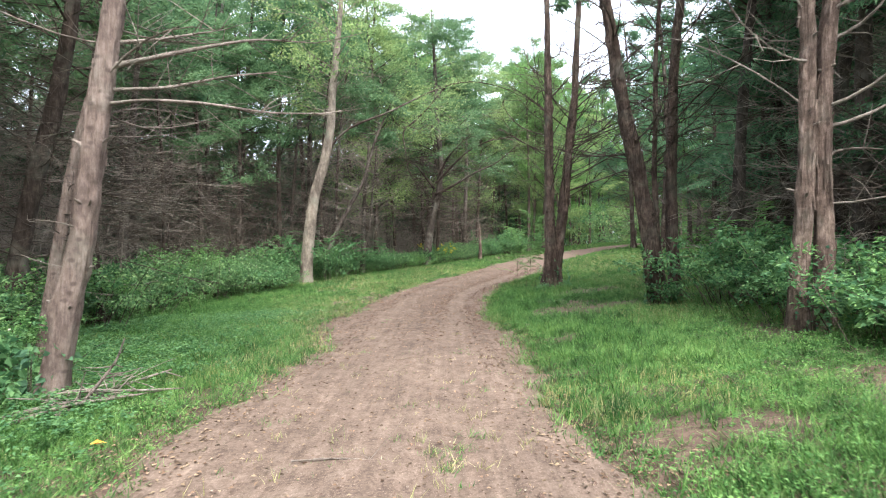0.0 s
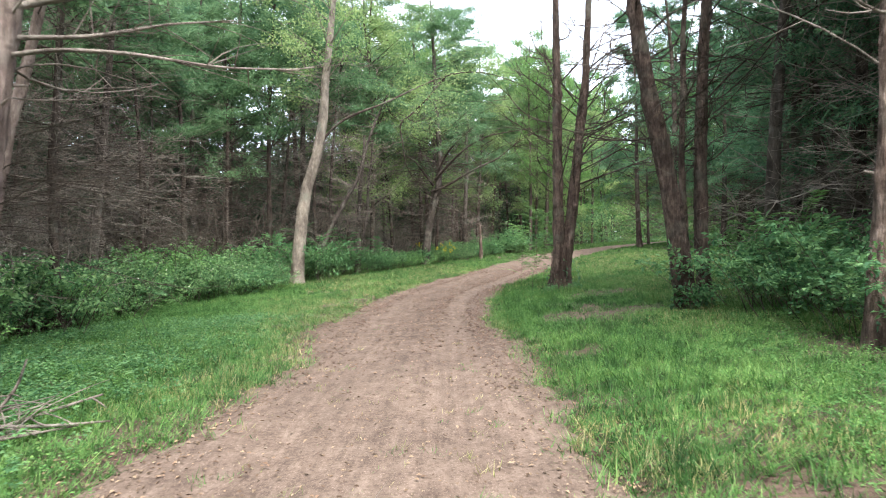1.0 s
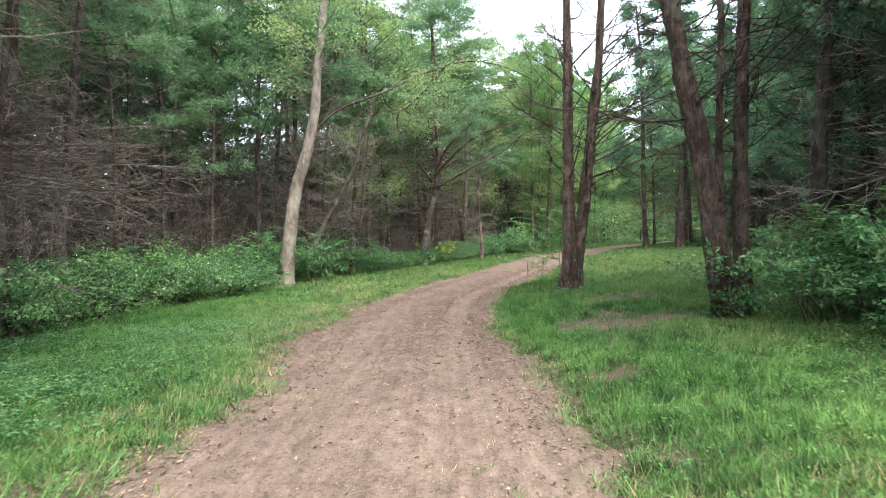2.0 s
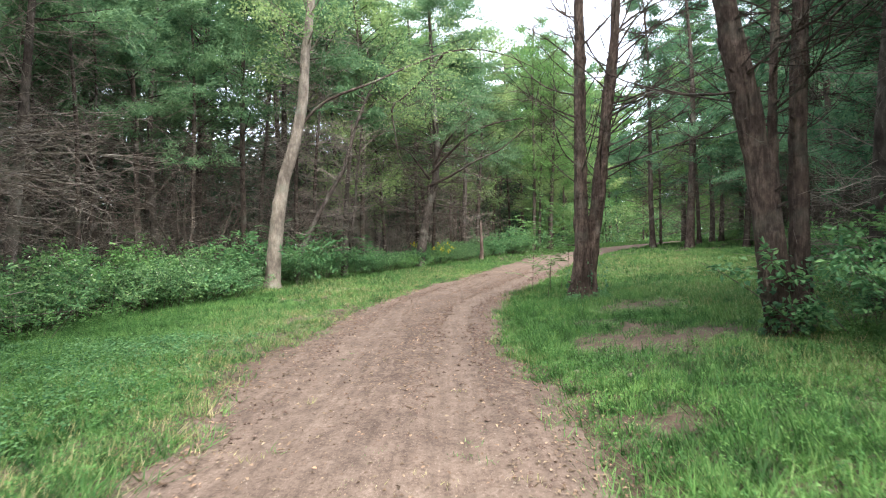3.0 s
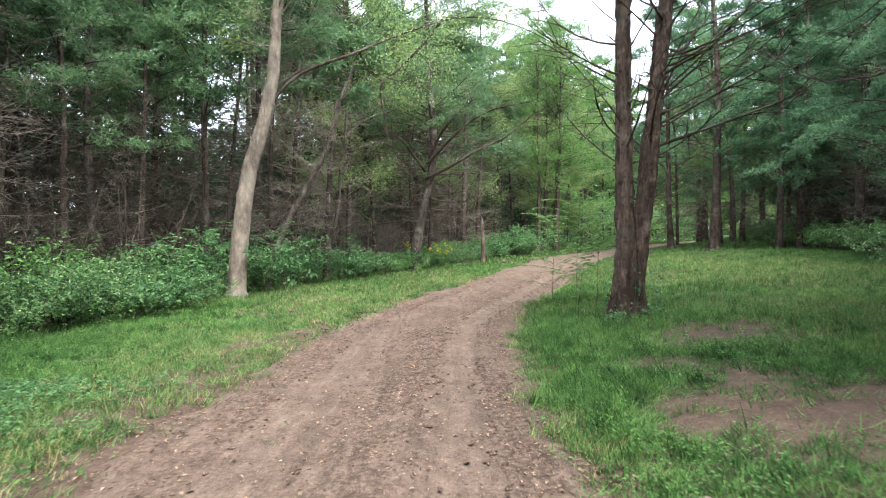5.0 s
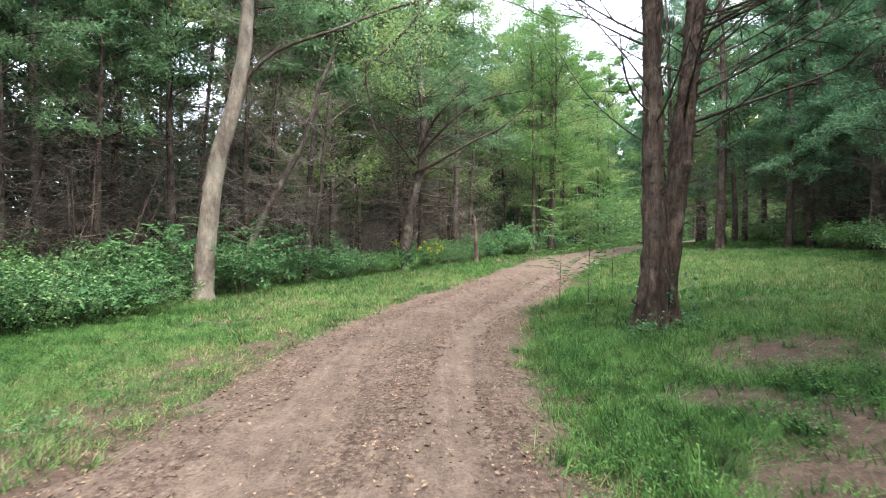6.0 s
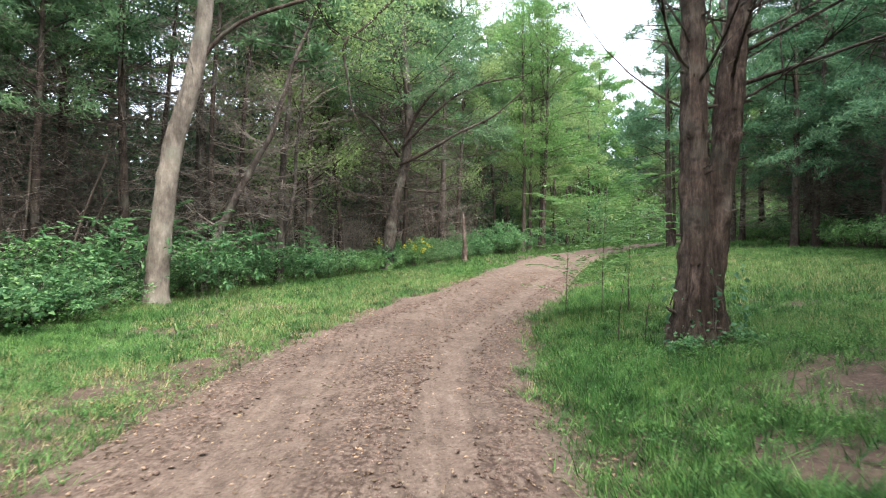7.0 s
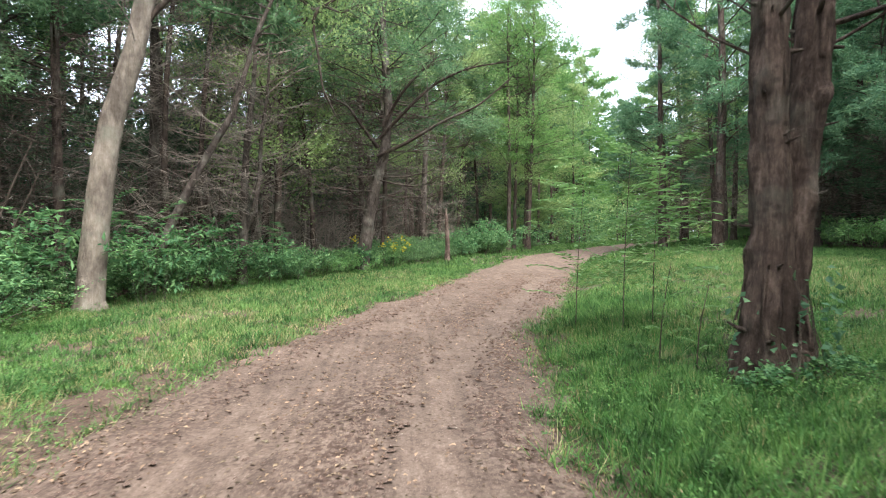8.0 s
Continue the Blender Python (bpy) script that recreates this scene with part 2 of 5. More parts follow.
LEAF_PINE = leaf_material("pine_foliage", (0.05, 0.115, 0.072), (0.092, 0.19, 0.11), (0.15, 0.265, 0.145), 0.5)
LEAF_BROAD = leaf_material("broad_foliage", (0.075, 0.165, 0.06), (0.13, 0.26, 0.085), (0.21, 0.36, 0.12), 0.5)
LEAF_LIGHT = leaf_material("young_foliage", (0.15, 0.23, 0.095), (0.22, 0.32, 0.135), (0.31, 0.42, 0.19), 0.55)
LEAF_BUSH = leaf_material("shrub_leaves", (0.045, 0.12, 0.058), (0.1, 0.215, 0.098), (0.175, 0.31, 0.135), 0.45, 0.6, 1.5)
LEAF_HEDGE = leaf_material("hedge_leaves", (0.045, 0.11, 0.055), (0.125, 0.245, 0.11), (0.26, 0.4, 0.185), 0.45, 0.5, 1.2)
LEAF_WEED = leaf_material("weed_leaves", (0.075, 0.175, 0.06), (0.135, 0.275, 0.095), (0.22, 0.37, 0.14), 0.4, 0.5, 1.5)
LEAF_CLOVER = leaf_material("clover_leaves", (0.045, 0.12, 0.036), (0.085, 0.195, 0.058), (0.15, 0.28, 0.09), 0.4, 0.5, 1.5)
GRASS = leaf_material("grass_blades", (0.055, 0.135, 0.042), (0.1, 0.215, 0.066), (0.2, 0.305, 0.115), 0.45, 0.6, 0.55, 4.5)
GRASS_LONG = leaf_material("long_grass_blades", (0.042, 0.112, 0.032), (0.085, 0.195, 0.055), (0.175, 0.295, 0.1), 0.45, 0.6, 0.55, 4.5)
GRASS_DRY = leaf_material("dry_grass", (0.18, 0.19, 0.075), (0.28, 0.27, 0.13), (0.40, 0.36, 0.22), 0.35, 0.7, 0.9)
LITTER = leaf_material("fallen_leaves", (0.06, 0.038, 0.028), (0.15, 0.1, 0.072), (0.29, 0.21, 0.15), 0.1, 0.8, 2.0)
PETAL_WHITE = leaf_material("white_petals", (0.5, 0.5, 0.42), (0.65, 0.65, 0.58), (0.8, 0.8, 0.75), 0.3)
PETAL_YELLOW = leaf_material("yellow_petals", (0.55, 0.42, 0.02), (0.65, 0.52, 0.04), (0.75, 0.62, 0.08), 0.3)
SOIL = dirt_material("forest_soil", (0.036, 0.024, 0.018), (0.07, 0.047, 0.036), (0.12, 0.085, 0.065), stones=(0.2, 0.155, 0.125))
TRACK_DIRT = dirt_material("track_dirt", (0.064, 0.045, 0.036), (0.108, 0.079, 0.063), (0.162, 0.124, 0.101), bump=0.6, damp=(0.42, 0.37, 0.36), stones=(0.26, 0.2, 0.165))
STONE = dirt_material("pebble_stone", (0.13, 0.10, 0.08), (0.2, 0.165, 0.135), (0.3, 0.255, 0.215), 3.0)

# ---- ground and track ----
def spaced(lo, hi, a, b, step, grow):
    out = list(np.arange(a, b + 1e-6, step))
    d = step
    while out[-1] < hi:
        d *= grow
        out.append(out[-1] + d)
    d = step
    while out[0] > lo:
        d *= grow
        out.insert(0, out[0] - d)
    return np.array(out)


def sheet(name, xs, ys, zf, material):
    X, Y = np.meshgrid(xs, ys)
    Z = zf(X, Y)
    acc = Acc()
    nx = len(xs)
    i = (np.arange(len(ys) - 1)[:, None] * nx + np.arange(nx - 1)[None, :])
    acc.add(np.stack([X, Y, Z], -1), np.stack([i, i + 1, i + nx + 1, i + nx], -1))
    return new(name, acc.mesh(name, material))


def track_edge(u, y):
    """How far inside the worn track a place lies: above 0 inside."""
    wob = 0.5 * (fractal(y * 0.6 + np.sign(u) * 40, 0 * y, 21) - 0.5) + 0.34 * (fractal(y * 3.1 + np.sign(u) * 90, 0 * y, 23) - 0.5) + np.where(u < 0, 0.2, 0.0)
    return half_width(y) + wob - np.abs(u)


def ground_level(x, y):
    u = x - track(y)
    inside = np.clip(track_edge(u, y) / 0.25, 0, 1)
    return land(x, y) - 0.05 * inside


tagged(sheet("ground", spaced(-1500, 1500, -9, 9, 0.3, 1.09), spaced(-1500, 1500, 1, 36, 0.35, 1.09), ground_level, SOIL),
       "brown forest soil under grass and fallen leaves", "ground", kind="structure")


def track_mesh():
    ys = np.concatenate([np.arange(-14, 1, 0.3), np.arange(1, 30, 0.12), np.arange(30, 110, 0.5)])
    us = np.linspace(-2.5, 2.5, 72)
    U, Y = np.meshgrid(us, ys)
    X = track(Y) + U * half_width(Y) / 1.5
    U2 = X - track(Y)
    e = track_edge(U2, Y)
    ruts = -0.03 * (np.exp(-((U + 0.85) / 0.28) ** 2) + np.exp(-((U - 0.65) / 0.28) ** 2)) + 0.012 * np.exp(-((U + 0.1) / 0.3) ** 2)
    clods = 0.012 * (fractal(X * 4, Y * 1.6, 31) - 0.5) + 0.008 * (fractal(X * 12, Y * 5, 33, 2) - 0.5)
    Z = land(X, Y) + 0.012 + (ruts + clods) * np.clip(e / 0.3, 0, 1) - 0.12 * np.clip(-e / 0.3, 0, 1)
    acc = Acc()
    nx = len(us)
    i = (np.arange(len(ys) - 1)[:, None] * nx + np.arange(nx - 1)[None, :])
    acc.add(np.stack([X, Y, Z], -1), np.stack([i, i + 1, i + nx + 1, i + nx], -1))
    me = acc.mesh("road", TRACK_DIRT)
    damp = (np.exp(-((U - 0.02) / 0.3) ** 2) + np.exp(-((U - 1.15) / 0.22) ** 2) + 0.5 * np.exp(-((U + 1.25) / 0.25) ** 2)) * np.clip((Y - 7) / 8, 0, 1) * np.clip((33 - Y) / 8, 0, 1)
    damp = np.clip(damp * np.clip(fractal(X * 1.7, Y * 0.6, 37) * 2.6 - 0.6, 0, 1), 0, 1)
    # broad darkening from 8 to 25 m: side trees' shade put into the soil
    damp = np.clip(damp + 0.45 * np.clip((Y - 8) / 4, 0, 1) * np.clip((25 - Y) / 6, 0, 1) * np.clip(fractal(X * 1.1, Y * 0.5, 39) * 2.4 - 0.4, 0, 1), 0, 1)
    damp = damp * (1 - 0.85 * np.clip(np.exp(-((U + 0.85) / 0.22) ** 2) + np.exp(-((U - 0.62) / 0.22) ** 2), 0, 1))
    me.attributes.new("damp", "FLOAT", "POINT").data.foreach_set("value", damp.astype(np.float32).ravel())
    return new("road", me)


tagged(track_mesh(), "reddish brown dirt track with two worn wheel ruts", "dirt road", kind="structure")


# ---- trees ----
def path_points(pts, n):
    pts = np.asarray(pts, float)
    run = np.concatenate([[0], np.cumsum(np.linalg.norm(np.diff(pts, axis=0), axis=1))])
    s = np.linspace(0, run[-1], n)
    out = np.stack([np.interp(s, run, pts[:, k]) for k in range(3)], 1)
    for _ in range(3):
        out[1:-1] = (out[:-2] + 2 * out[1:-1] + out[2:]) / 4
    return out


def ways(n, lo, hi, az=None):
    """n directions, at elevations between lo and hi degrees."""
    a = RNG.uniform(0, 2 * np.pi, n) if az is None else az
    e = np.radians(RNG.uniform(lo, hi, n))
    return np.stack([np.cos(a) * np.cos(e), np.sin(a) * np.cos(e), np.sin(e)], 1)


def bow(p0, p1, p2, s):
    s = s[..., None]
    return (1 - s) ** 2 * p0 + 2 * s * (1 - s) * p1 + s ** 2 * p2


def on_stem(stem, z):
    return np.stack([np.interp(z, stem[:, 2], stem[:, k]) for k in range(3)], 1)


def dead_wood(acc, stem, n, z0, z1, length, elev=(-15, 30), sag=-0.1, r=0.014, sub=8, az=None, sublen=0.45, fine=None):
    z = RNG.uniform(z0, z1, n)
    p0 = on_stem(stem, z)
    d = ways(n, *elev, az=az)
    L = length * RNG.uniform(0.4, 1.0, n)[:, None]
    p2 = p0 + d * L + RNG.normal(size=(n, 3)) * 0.08 * L
    p1 = p0 + d * L * 0.5 + np.array([0, 0, 1]) * L * RNG.uniform(sag - 0.2, sag + 0.2, n)[:, None] + RNG.normal(size=(n, 3)) * np.array([0.14, 0.14, 0.05]) * L
    rr = r * RNG.uniform(0.6, 1.3, n) * (0.5 + 0.5 * L[:, 0] / length)
    twigs(acc, p0, p1, p2, rr, rr * 0.3, 5, 4 if r > 0.018 else 3)
    if sub:
        s = RNG.uniform(0.2, 1.0, (n, sub))
        q0 = bow(p0[:, None], p1[:, None], p2[:, None], s).reshape(-1, 3)
        dd = unit(np.repeat(d, sub, 0) * 0.8 + RNG.normal(size=(n * sub, 3)) * np.array([0.7, 0.7, 0.45]))
        LL = sublen * RNG.uniform(0.3, 1.2, (n * sub, 1)) * np.repeat(np.clip(L, 0.5, 2), sub, 0)
        q2 = q0 + dd * LL
        q1 = q0 + dd * LL * 0.5 + RNG.normal(size=q0.shape) * 0.12 * LL
        twigs(acc if fine is None else fine, q0, q1, q2, np.repeat(rr, sub) * 0.45, np.repeat(rr, sub) * 0.15, 2, 3)


def live_wood(limbs, crown, stem, n, z0, z1, length, elev, shape, per, leaf, width, spread, droop, r=0.03, az=None, fine=True):
    z = np.linspace(z0, z1, n) + RNG.uniform(-0.15, 0.15, n)
    p0 = on_stem(stem, z)
    rel = np.clip((z - z0) / max(z1 - z0, 0.1), 0, 1)
    if shape == "cone":
        prof = 0.35 + 0.65 * (1 - rel) ** 0.8
    else:
        prof = 0.45 + 0.55 * np.sin(np.pi * np.clip(rel * 0.85 + 0.15, 0, 1))
    d = ways(n, *elev, az=az)
    L = (length * prof * RNG.uniform(0.65, 1.1, n))[:, None]
    p2 = p0 + d * L
    p1 = p0 + d * L * 0.5 + np.array([0, 0, 1]) * L * RNG.uniform(-0.05, 0.2, n)[:, None]
    rr = r * (0.4 + 0.6 * prof)
    twigs(limbs, p0, p1, p2, rr, rr * 0.25, 5, 4 if fine else 3)
    sub = 6
    s = RNG.uniform(0.3, 1.0, (n, sub))
    q0 = bow(p0[:, None], p1[:, None], p2[:, None], s).reshape(-1, 3)
    dd = unit(np.repeat(d, sub, 0) * 0.7 + RNG.normal(size=(n * sub, 3)) * np.array([0.7, 0.7, 0.35]))
    LL = np.repeat(L, sub, 0) * RNG.uniform(0.2, 0.5, (n * sub, 1))
    q2 = q0 + dd * LL
    q1 = (q0 + q2) / 2 + np.array([0, 0, 1]) * LL * 0.08
    if fine:
        twigs(limbs, q0, q1, q2, np.repeat(rr, sub) * 0.35, np.repeat(rr, sub) * 0.1, 2, 3)
    m = per // sub
    s = RNG.uniform(0.1, 1.05, (n * sub, m))
    c = bow(q0[:, None], q1[:, None], q2[:, None], s)
    c = c + RNG.normal(size=c.shape) * spread * np.array([1, 1, 0.5])
    dirs = np.repeat(dd[:, None], m, 1) * 0.9 + RNG.normal(size=c.shape) * 0.6 + np.array([0, 0, droop])
    k = c.shape[0] * c.shape[1]
    shape_leaf = needles if shape == "cone" else blades
    shape_leaf(crown, c.reshape(-1, 3), dirs.reshape(-1, 3), leaf * RNG.uniform(0.6, 1.3, k), width * RNG.uniform(0.6, 1.3, k))


def root(name, label, category, group=""):
    return tagged(new(name), label, category, group)


def stem_of(pts, r0, r1, n=30, power=1.0):
    stem = path_points(pts, n)
    s = np.linspace(0, 1, n)
    return stem, r0 * (1 - s) ** power + r1 * (1 - (1 - s) ** power)


def forest_cedar(seed, H, r0, zlive, detail, green, bark=BARK_CEDAR, label="", twig=TWIG_BROWN):
    """A red cedar of the stand: fluted trunk, dead lower branches, a living crown above zlive."""
    global RNG
    RNG = np.random.default_rng(seed)
    ob = root("cedar_tree", label, "tree", "trees of the wood")
    lean = RNG.normal(size=2) * 0.35
    pts = [(lean[0] * t ** 2 * 1.5 + 0.12 * math.sin(seed + t * 5), lean[1] * t ** 2 * 1.5 + 0.12 * math.cos(seed * 2 + t * 4), H * t - 0.15) for t in np.linspace(0, 1, 7)]
    stem, rad = stem_of(pts, r0, 0.03, 26 if detail > 0.5 else 9)
    a = Acc()
    tube(a, stem, rad, 14 if detail > 0.5 else 6, 0.12, 0.07, seed, 0.5)
    part("trunk", a, bark, ob)
    a = Acc()
    dead_wood(a, stem, int((34 + 6 * zlive if detail > 0.5 else 26 + 5 * zlive) * detail), 0.7, zlive + 1.4, 2.3, (-22, 32), -0.08, 0.015 if detail > 0.5 else 0.025, 10 if detail > 0.5 else 4)
    part("deadwood", a, twig, ob, "bare dead twigs", kind="stuff")
    limbs, crown = Acc(), Acc()
    live_wood(limbs, crown, stem, max(8, int(4.6 * (H - zlive) * (0.5 + 0.5 * detail))), zlive, H - 0.3, 2.5, (-5, 35), "cone",
              int((520 if detail > 0.5 else 360) * (0.55 + 0.45 * detail)), 0.17 if detail > 0.5 else 0.28, 0.038 if detail > 0.5 else 0.085, 0.14, -0.1, fine=False)
    part("branchwork", limbs, bark, ob, kind="stuff")
    part("crown", crown, green, ob, smooth=False)
    return ob


def broad_tree(seed, H, r0, z0, detail, green, spread=3.2, label="", name="broadleaf_tree"):
    """A leafy tree with a rounded, open crown."""
    global RNG
    RNG = np.random.default_rng(seed)
    ob = root(name, label, "tree", "trees of the wood")
    pts = [(0.25 * math.sin(seed + t * 4) * t, 0.25 * math.cos(seed + t * 3) * t, H * t - 0.15) for t in np.linspace(0, 1, 7)]
    stem, rad = stem_of(pts, r0, 0.03, 22 if detail > 0.5 else 9)
    a = Acc()
    tube(a, stem, rad, 12 if detail > 0.5 else 6, 0.1, 0.04, seed, 0.4)
    part("trunk", a, BARK_DARK, ob)
    limbs, crown = Acc(), Acc()
    live_wood(limbs, crown, stem, int(40 * (0.5 + 0.5 * detail)), z0, H - 0.2, spread, (10, 50), "round",
              int((400 if detail > 0.5 else 1000) * (0.35 + 0.65 * detail)), 0.095 if detail > 0.5 else 0.16, 0.062 if detail > 0.5 else 0.11, 0.22, -0.1, fine=detail > 0.5)
    part("branchwork", limbs, BARK_DARK, ob, kind="stuff")
    part("crown", crown, green, ob, smooth=False)
    return ob


def bark_detail(ring, stem, bark, twig, ob, strips, stubs, top):
    """Loose strips of peeling bark and broken branch stubs on a trunk's skin."""
    rows = max(12, int(np.searchsorted(stem[:, 2], top)))
    sides = ring.shape[1]
    for k in range(strips):
        length = int(RNG.integers(4, 12))
        i, j = int(RNG.integers(2, rows - length - 1)) if rows > length + 4 else 2, int(RNG.integers(0, sides))
        cols = np.array([j, (j + 1) % sides])
        inner = ring[i:i + length][:, cols]
        out = unit(inner - stem[i:i + length][:, None])
        t = np.linspace(0, 1, length)[:, None, None]
        free_end = (1 - t) ** 2 if RNG.random() < 0.65 else t ** 2
        inner = inner + out * (0.002 + 0.035 * RNG.random() * free_end)
        wide = (inner[:, 1] - inner[:, 0]) * (RNG.uniform(-0.25, 0.35) - 0.2 * np.abs(t[:, 0] * 2 - 1) ** 3)
        inner = np.stack([inner[:, 0] - wide, inner[:, 1] + wide], 1)
        v = np.concatenate([inner, inner + out * 0.008], 1).reshape(-1, 3)
        b = np.arange(length - 1)[:, None] * 4
        q = np.concatenate([b + np.array([2, 3, 7, 6]), b + np.array([0, 2, 6, 4]), b + np.array([1, 5, 7, 3])])
        a = Acc()
        a.add(v, q)
        part("bark_strip", a, bark, ob)
    for k in range(stubs):
        i, j = int(RNG.integers(4, rows)), int(RNG.integers(0, sides))
        p = ring[i, j]
        out = unit(p - stem[i]) + np.array([0, 0, RNG.uniform(0.0, 0.5)])
        size, long = RNG.uniform(0.009, 0.022), RNG.uniform(0.03, 0.11)
        a = Acc()
        tube(a, np.stack([p - out * 0.02, p + out * long * 0.3, p + out * long]), [size * 1.5, size, size * 0.6], 7, 0.3, 0.0, k)
        part("branch_stub", a, twig, ob)


def hero(name, label, base, stems, bark, twig, green, H, dead, live, sides=30, flute=0.09, seed=1, leaf=(0.24, 0.06), per=160, flare=0.35, rough=0.16, knots=34, peel=(0, 0)):
    """A tree with its own stems: each (points, foot radius, top radius); the stems go on to height H above the last point."""
    global RNG
    RNG = np.random.default_rng(seed)
    ob = root(name, label, "tree")
    gz = ground_z(*base)
    ob.location = (base[0], base[1], gz)
    limbs, crown = Acc(), Acc()
    for k, (pts, r0, r1) in enumerate(stems):
        pts = [(x - base[0], y - base[1], z - gz) for x, y, z in pts]
        if pts[0][2] < 0.6:
            pts[0] = (pts[0][0], pts[0][1], -0.15)
        (ax, ay, az), (bx, by, bz) = pts[-2], pts[-1]
        up = H - bz
        pts += [(bx + 0.5 * (bx - ax) / (bz - az) * up * 0.5, by, bz + up * 0.5), (bx + 0.6 * (bx - ax) / (bz - az) * up, by + 0.2, H)]
        stem, rad = stem_of(pts, r0, r1 * 0.25, 170, 0.8)
        a = Acc()
        ring = tube(a, stem, rad, sides, rough, flute, seed + k * 3, flare, knots)
        part("trunk", a, bark, ob)
        bark_detail(ring, stem, bark, twig, ob, *peel, 5.5)
        for spec in dead:
            if spec.get("stem", k) == k:
                more = dict(spec.get("more", {}))
                azs = more.pop("az", None)
                n, z0, z1, *rest = spec["n"]
                for b in range(n):
                    a, f = Acc(), Acc()
                    zb = z0 + (z1 - z0) * (b + RNG.random()) / n
                    dead_wood(a, stem, 1, zb, zb + 0.01, *rest, az=None if azs is None else azs[b % len(azs)] + np.zeros(1), fine=f, **more)
                    branch = part("branch", a, twig, ob)
                    if f.n:
                        part("twig_spray", f, twig, branch, kind="stuff")
        for spec in live:
            if spec.get("stem", k) == k:
                live_wood(limbs, crown, stem, *spec["n"], per, leaf[0], leaf[1], *spec["end"], **spec.get("more", {}))
    if limbs.n:
        part("branchwork", limbs, bark, ob, kind="stuff")
        part("crown", crown, green, ob, smooth=False)
    return ob


# the leaning pale cedar beside the track, and the thin one behind it
leaning = hero("cedar_tree", "leaning pink-grey cedar with long bare lower branches", (-4.18, 6.4),
     [([(-4.2, 6.4, 0), (-3.97, 6.4, 1.02), (-3.8, 6.4, 1.7), (-3.7, 6.4, 2.5), (-3.58, 6.4, 3.3), (-3.44, 6.4, 4.2)], 0.14, 0.13)],
     BARK_PINK, TWIG, LEAF_CEDAR, 10.0,
     [{"n": (9, 2.6, 4.8, 2.0, (0, 22)), "more": {"r": 0.016, "sub": 6, "sag": 0.06}}, {"n": (6, 1.3, 2.6, 0.7, (-10, 20)), "more": {"r": 0.009, "sub": 4}}],
     [{"n": (22, 6.4, 9.7, 2.4, (0, 30), "cone"), "end": (0.1, -0.1)}], seed=11, peel=(12, 16))
for path, r0 in (([(-3.52, 6.4, 3.5), (-3.1, 6.5, 3.62), (-2.6, 6.7, 3.8), (-2.1, 6.9, 3.95), (-1.5, 7.2, 4.0)], 0.032), ([(-3.55, 6.4, 3.25), (-3.0, 6.6, 3.32), (-2.4, 6.8, 3.5), (-1.9, 7.0, 3.6)], 0.024),
                 ([(-3.58, 6.4, 3.1), (-3.1, 6.3, 3.12), (-2.5, 6.3, 3.08), (-1.8, 6.4, 2.98), (-1.2, 6.6, 3.02)], 0.022), ([(-3.5, 6.4, 3.75), (-3.1, 6.6, 3.85), (-2.5, 7.0, 4.1)], 0.024)):
    a, f = Acc(), Acc()
    stem, rad = stem_of([np.array(p) - np.array(leaning.location) for p in path], r0, 0.007, 24)
    tube(a, stem, rad, 8, 0.2, 0.0, 4)
    limb = part("branch", a, TWIG, leaning)
    n = 15
    at = RNG.integers(5, 24, n)
    q2 = stem[at] + unit(RNG.normal(size=(n, 3)) * np.array([0.4, 0.6, 0.3]) + np.array([0.7, 0.1, 0.0])) * RNG.uniform(0.2, 0.8, (n, 1))
    twigs(f, stem[at], (stem[at] + q2) / 2 + RNG.normal(size=(n, 3)) * 0.04, q2, np.full(n, 0.007), np.full(n, 0.002), 4, 3)
    part("twig_spray", f, TWIG, limb, kind="stuff")
hero("cedar_tree", "thin grey-brown cedar leaning behind a larger one", (-6.34, 9.5),
     [([(-6.36, 9.5, 0), (-6.13, 9.5, 1.26), (-5.91, 9.5, 2.41), (-5.72, 9.5, 3.3), (-5.52, 9.5, 4.01), (-5.29, 9.5, 4.99)], 0.10, 0.07)],
     BARK_PINK, TWIG_BROWN, LEAF_CEDAR, 9.0, [{"n": (24, 1.5, 5.0, 1.6, (-10, 25))}, {"n": (22, 1.9, 3.0, 3.4, (-12, 6)), "more": {"r": 0.011, "sub": 14, "sag": 0.08, "az": np.linspace(-0.3, 1.0, 11)}}],
     [{"n": (16, 6.0, 8.8, 1.8, (0, 30), "cone"), "end": (0.1, -0.1)}], seed=12, sides=12)
# the bare cedar whose long dead branches reach out over the verge
hero("cedar_tree", "bare cedar with a fan of long dead branches", (-9.3, 15.8),
     [([(-9.3, 15.8, 0), (-9.2, 15.8, 1.8), (-9.25, 15.8, 3.6), (-9.1, 15.8, 5.4)], 0.14, 0.11)],
     BARK_DARK, TWIG, LEAF_CEDAR, 10.5, [{"n": (22, 2.2, 4.8, 4.2, (-12, 14)), "more": {"r": 0.016, "sub": 11, "sublen": 0.5, "sag": 0.1, "az": np.linspace(-0.9, 0.75, 17)}}, {"n": (20, 1.6, 6.5, 2.2, (-10, 35)), "more": {"sub": 8}}],
     [{"n": (18, 6.2, 10.2, 2.4, (-5, 30), "cone"), "end": (0.12, -0.1)}], seed=27, sides=14)
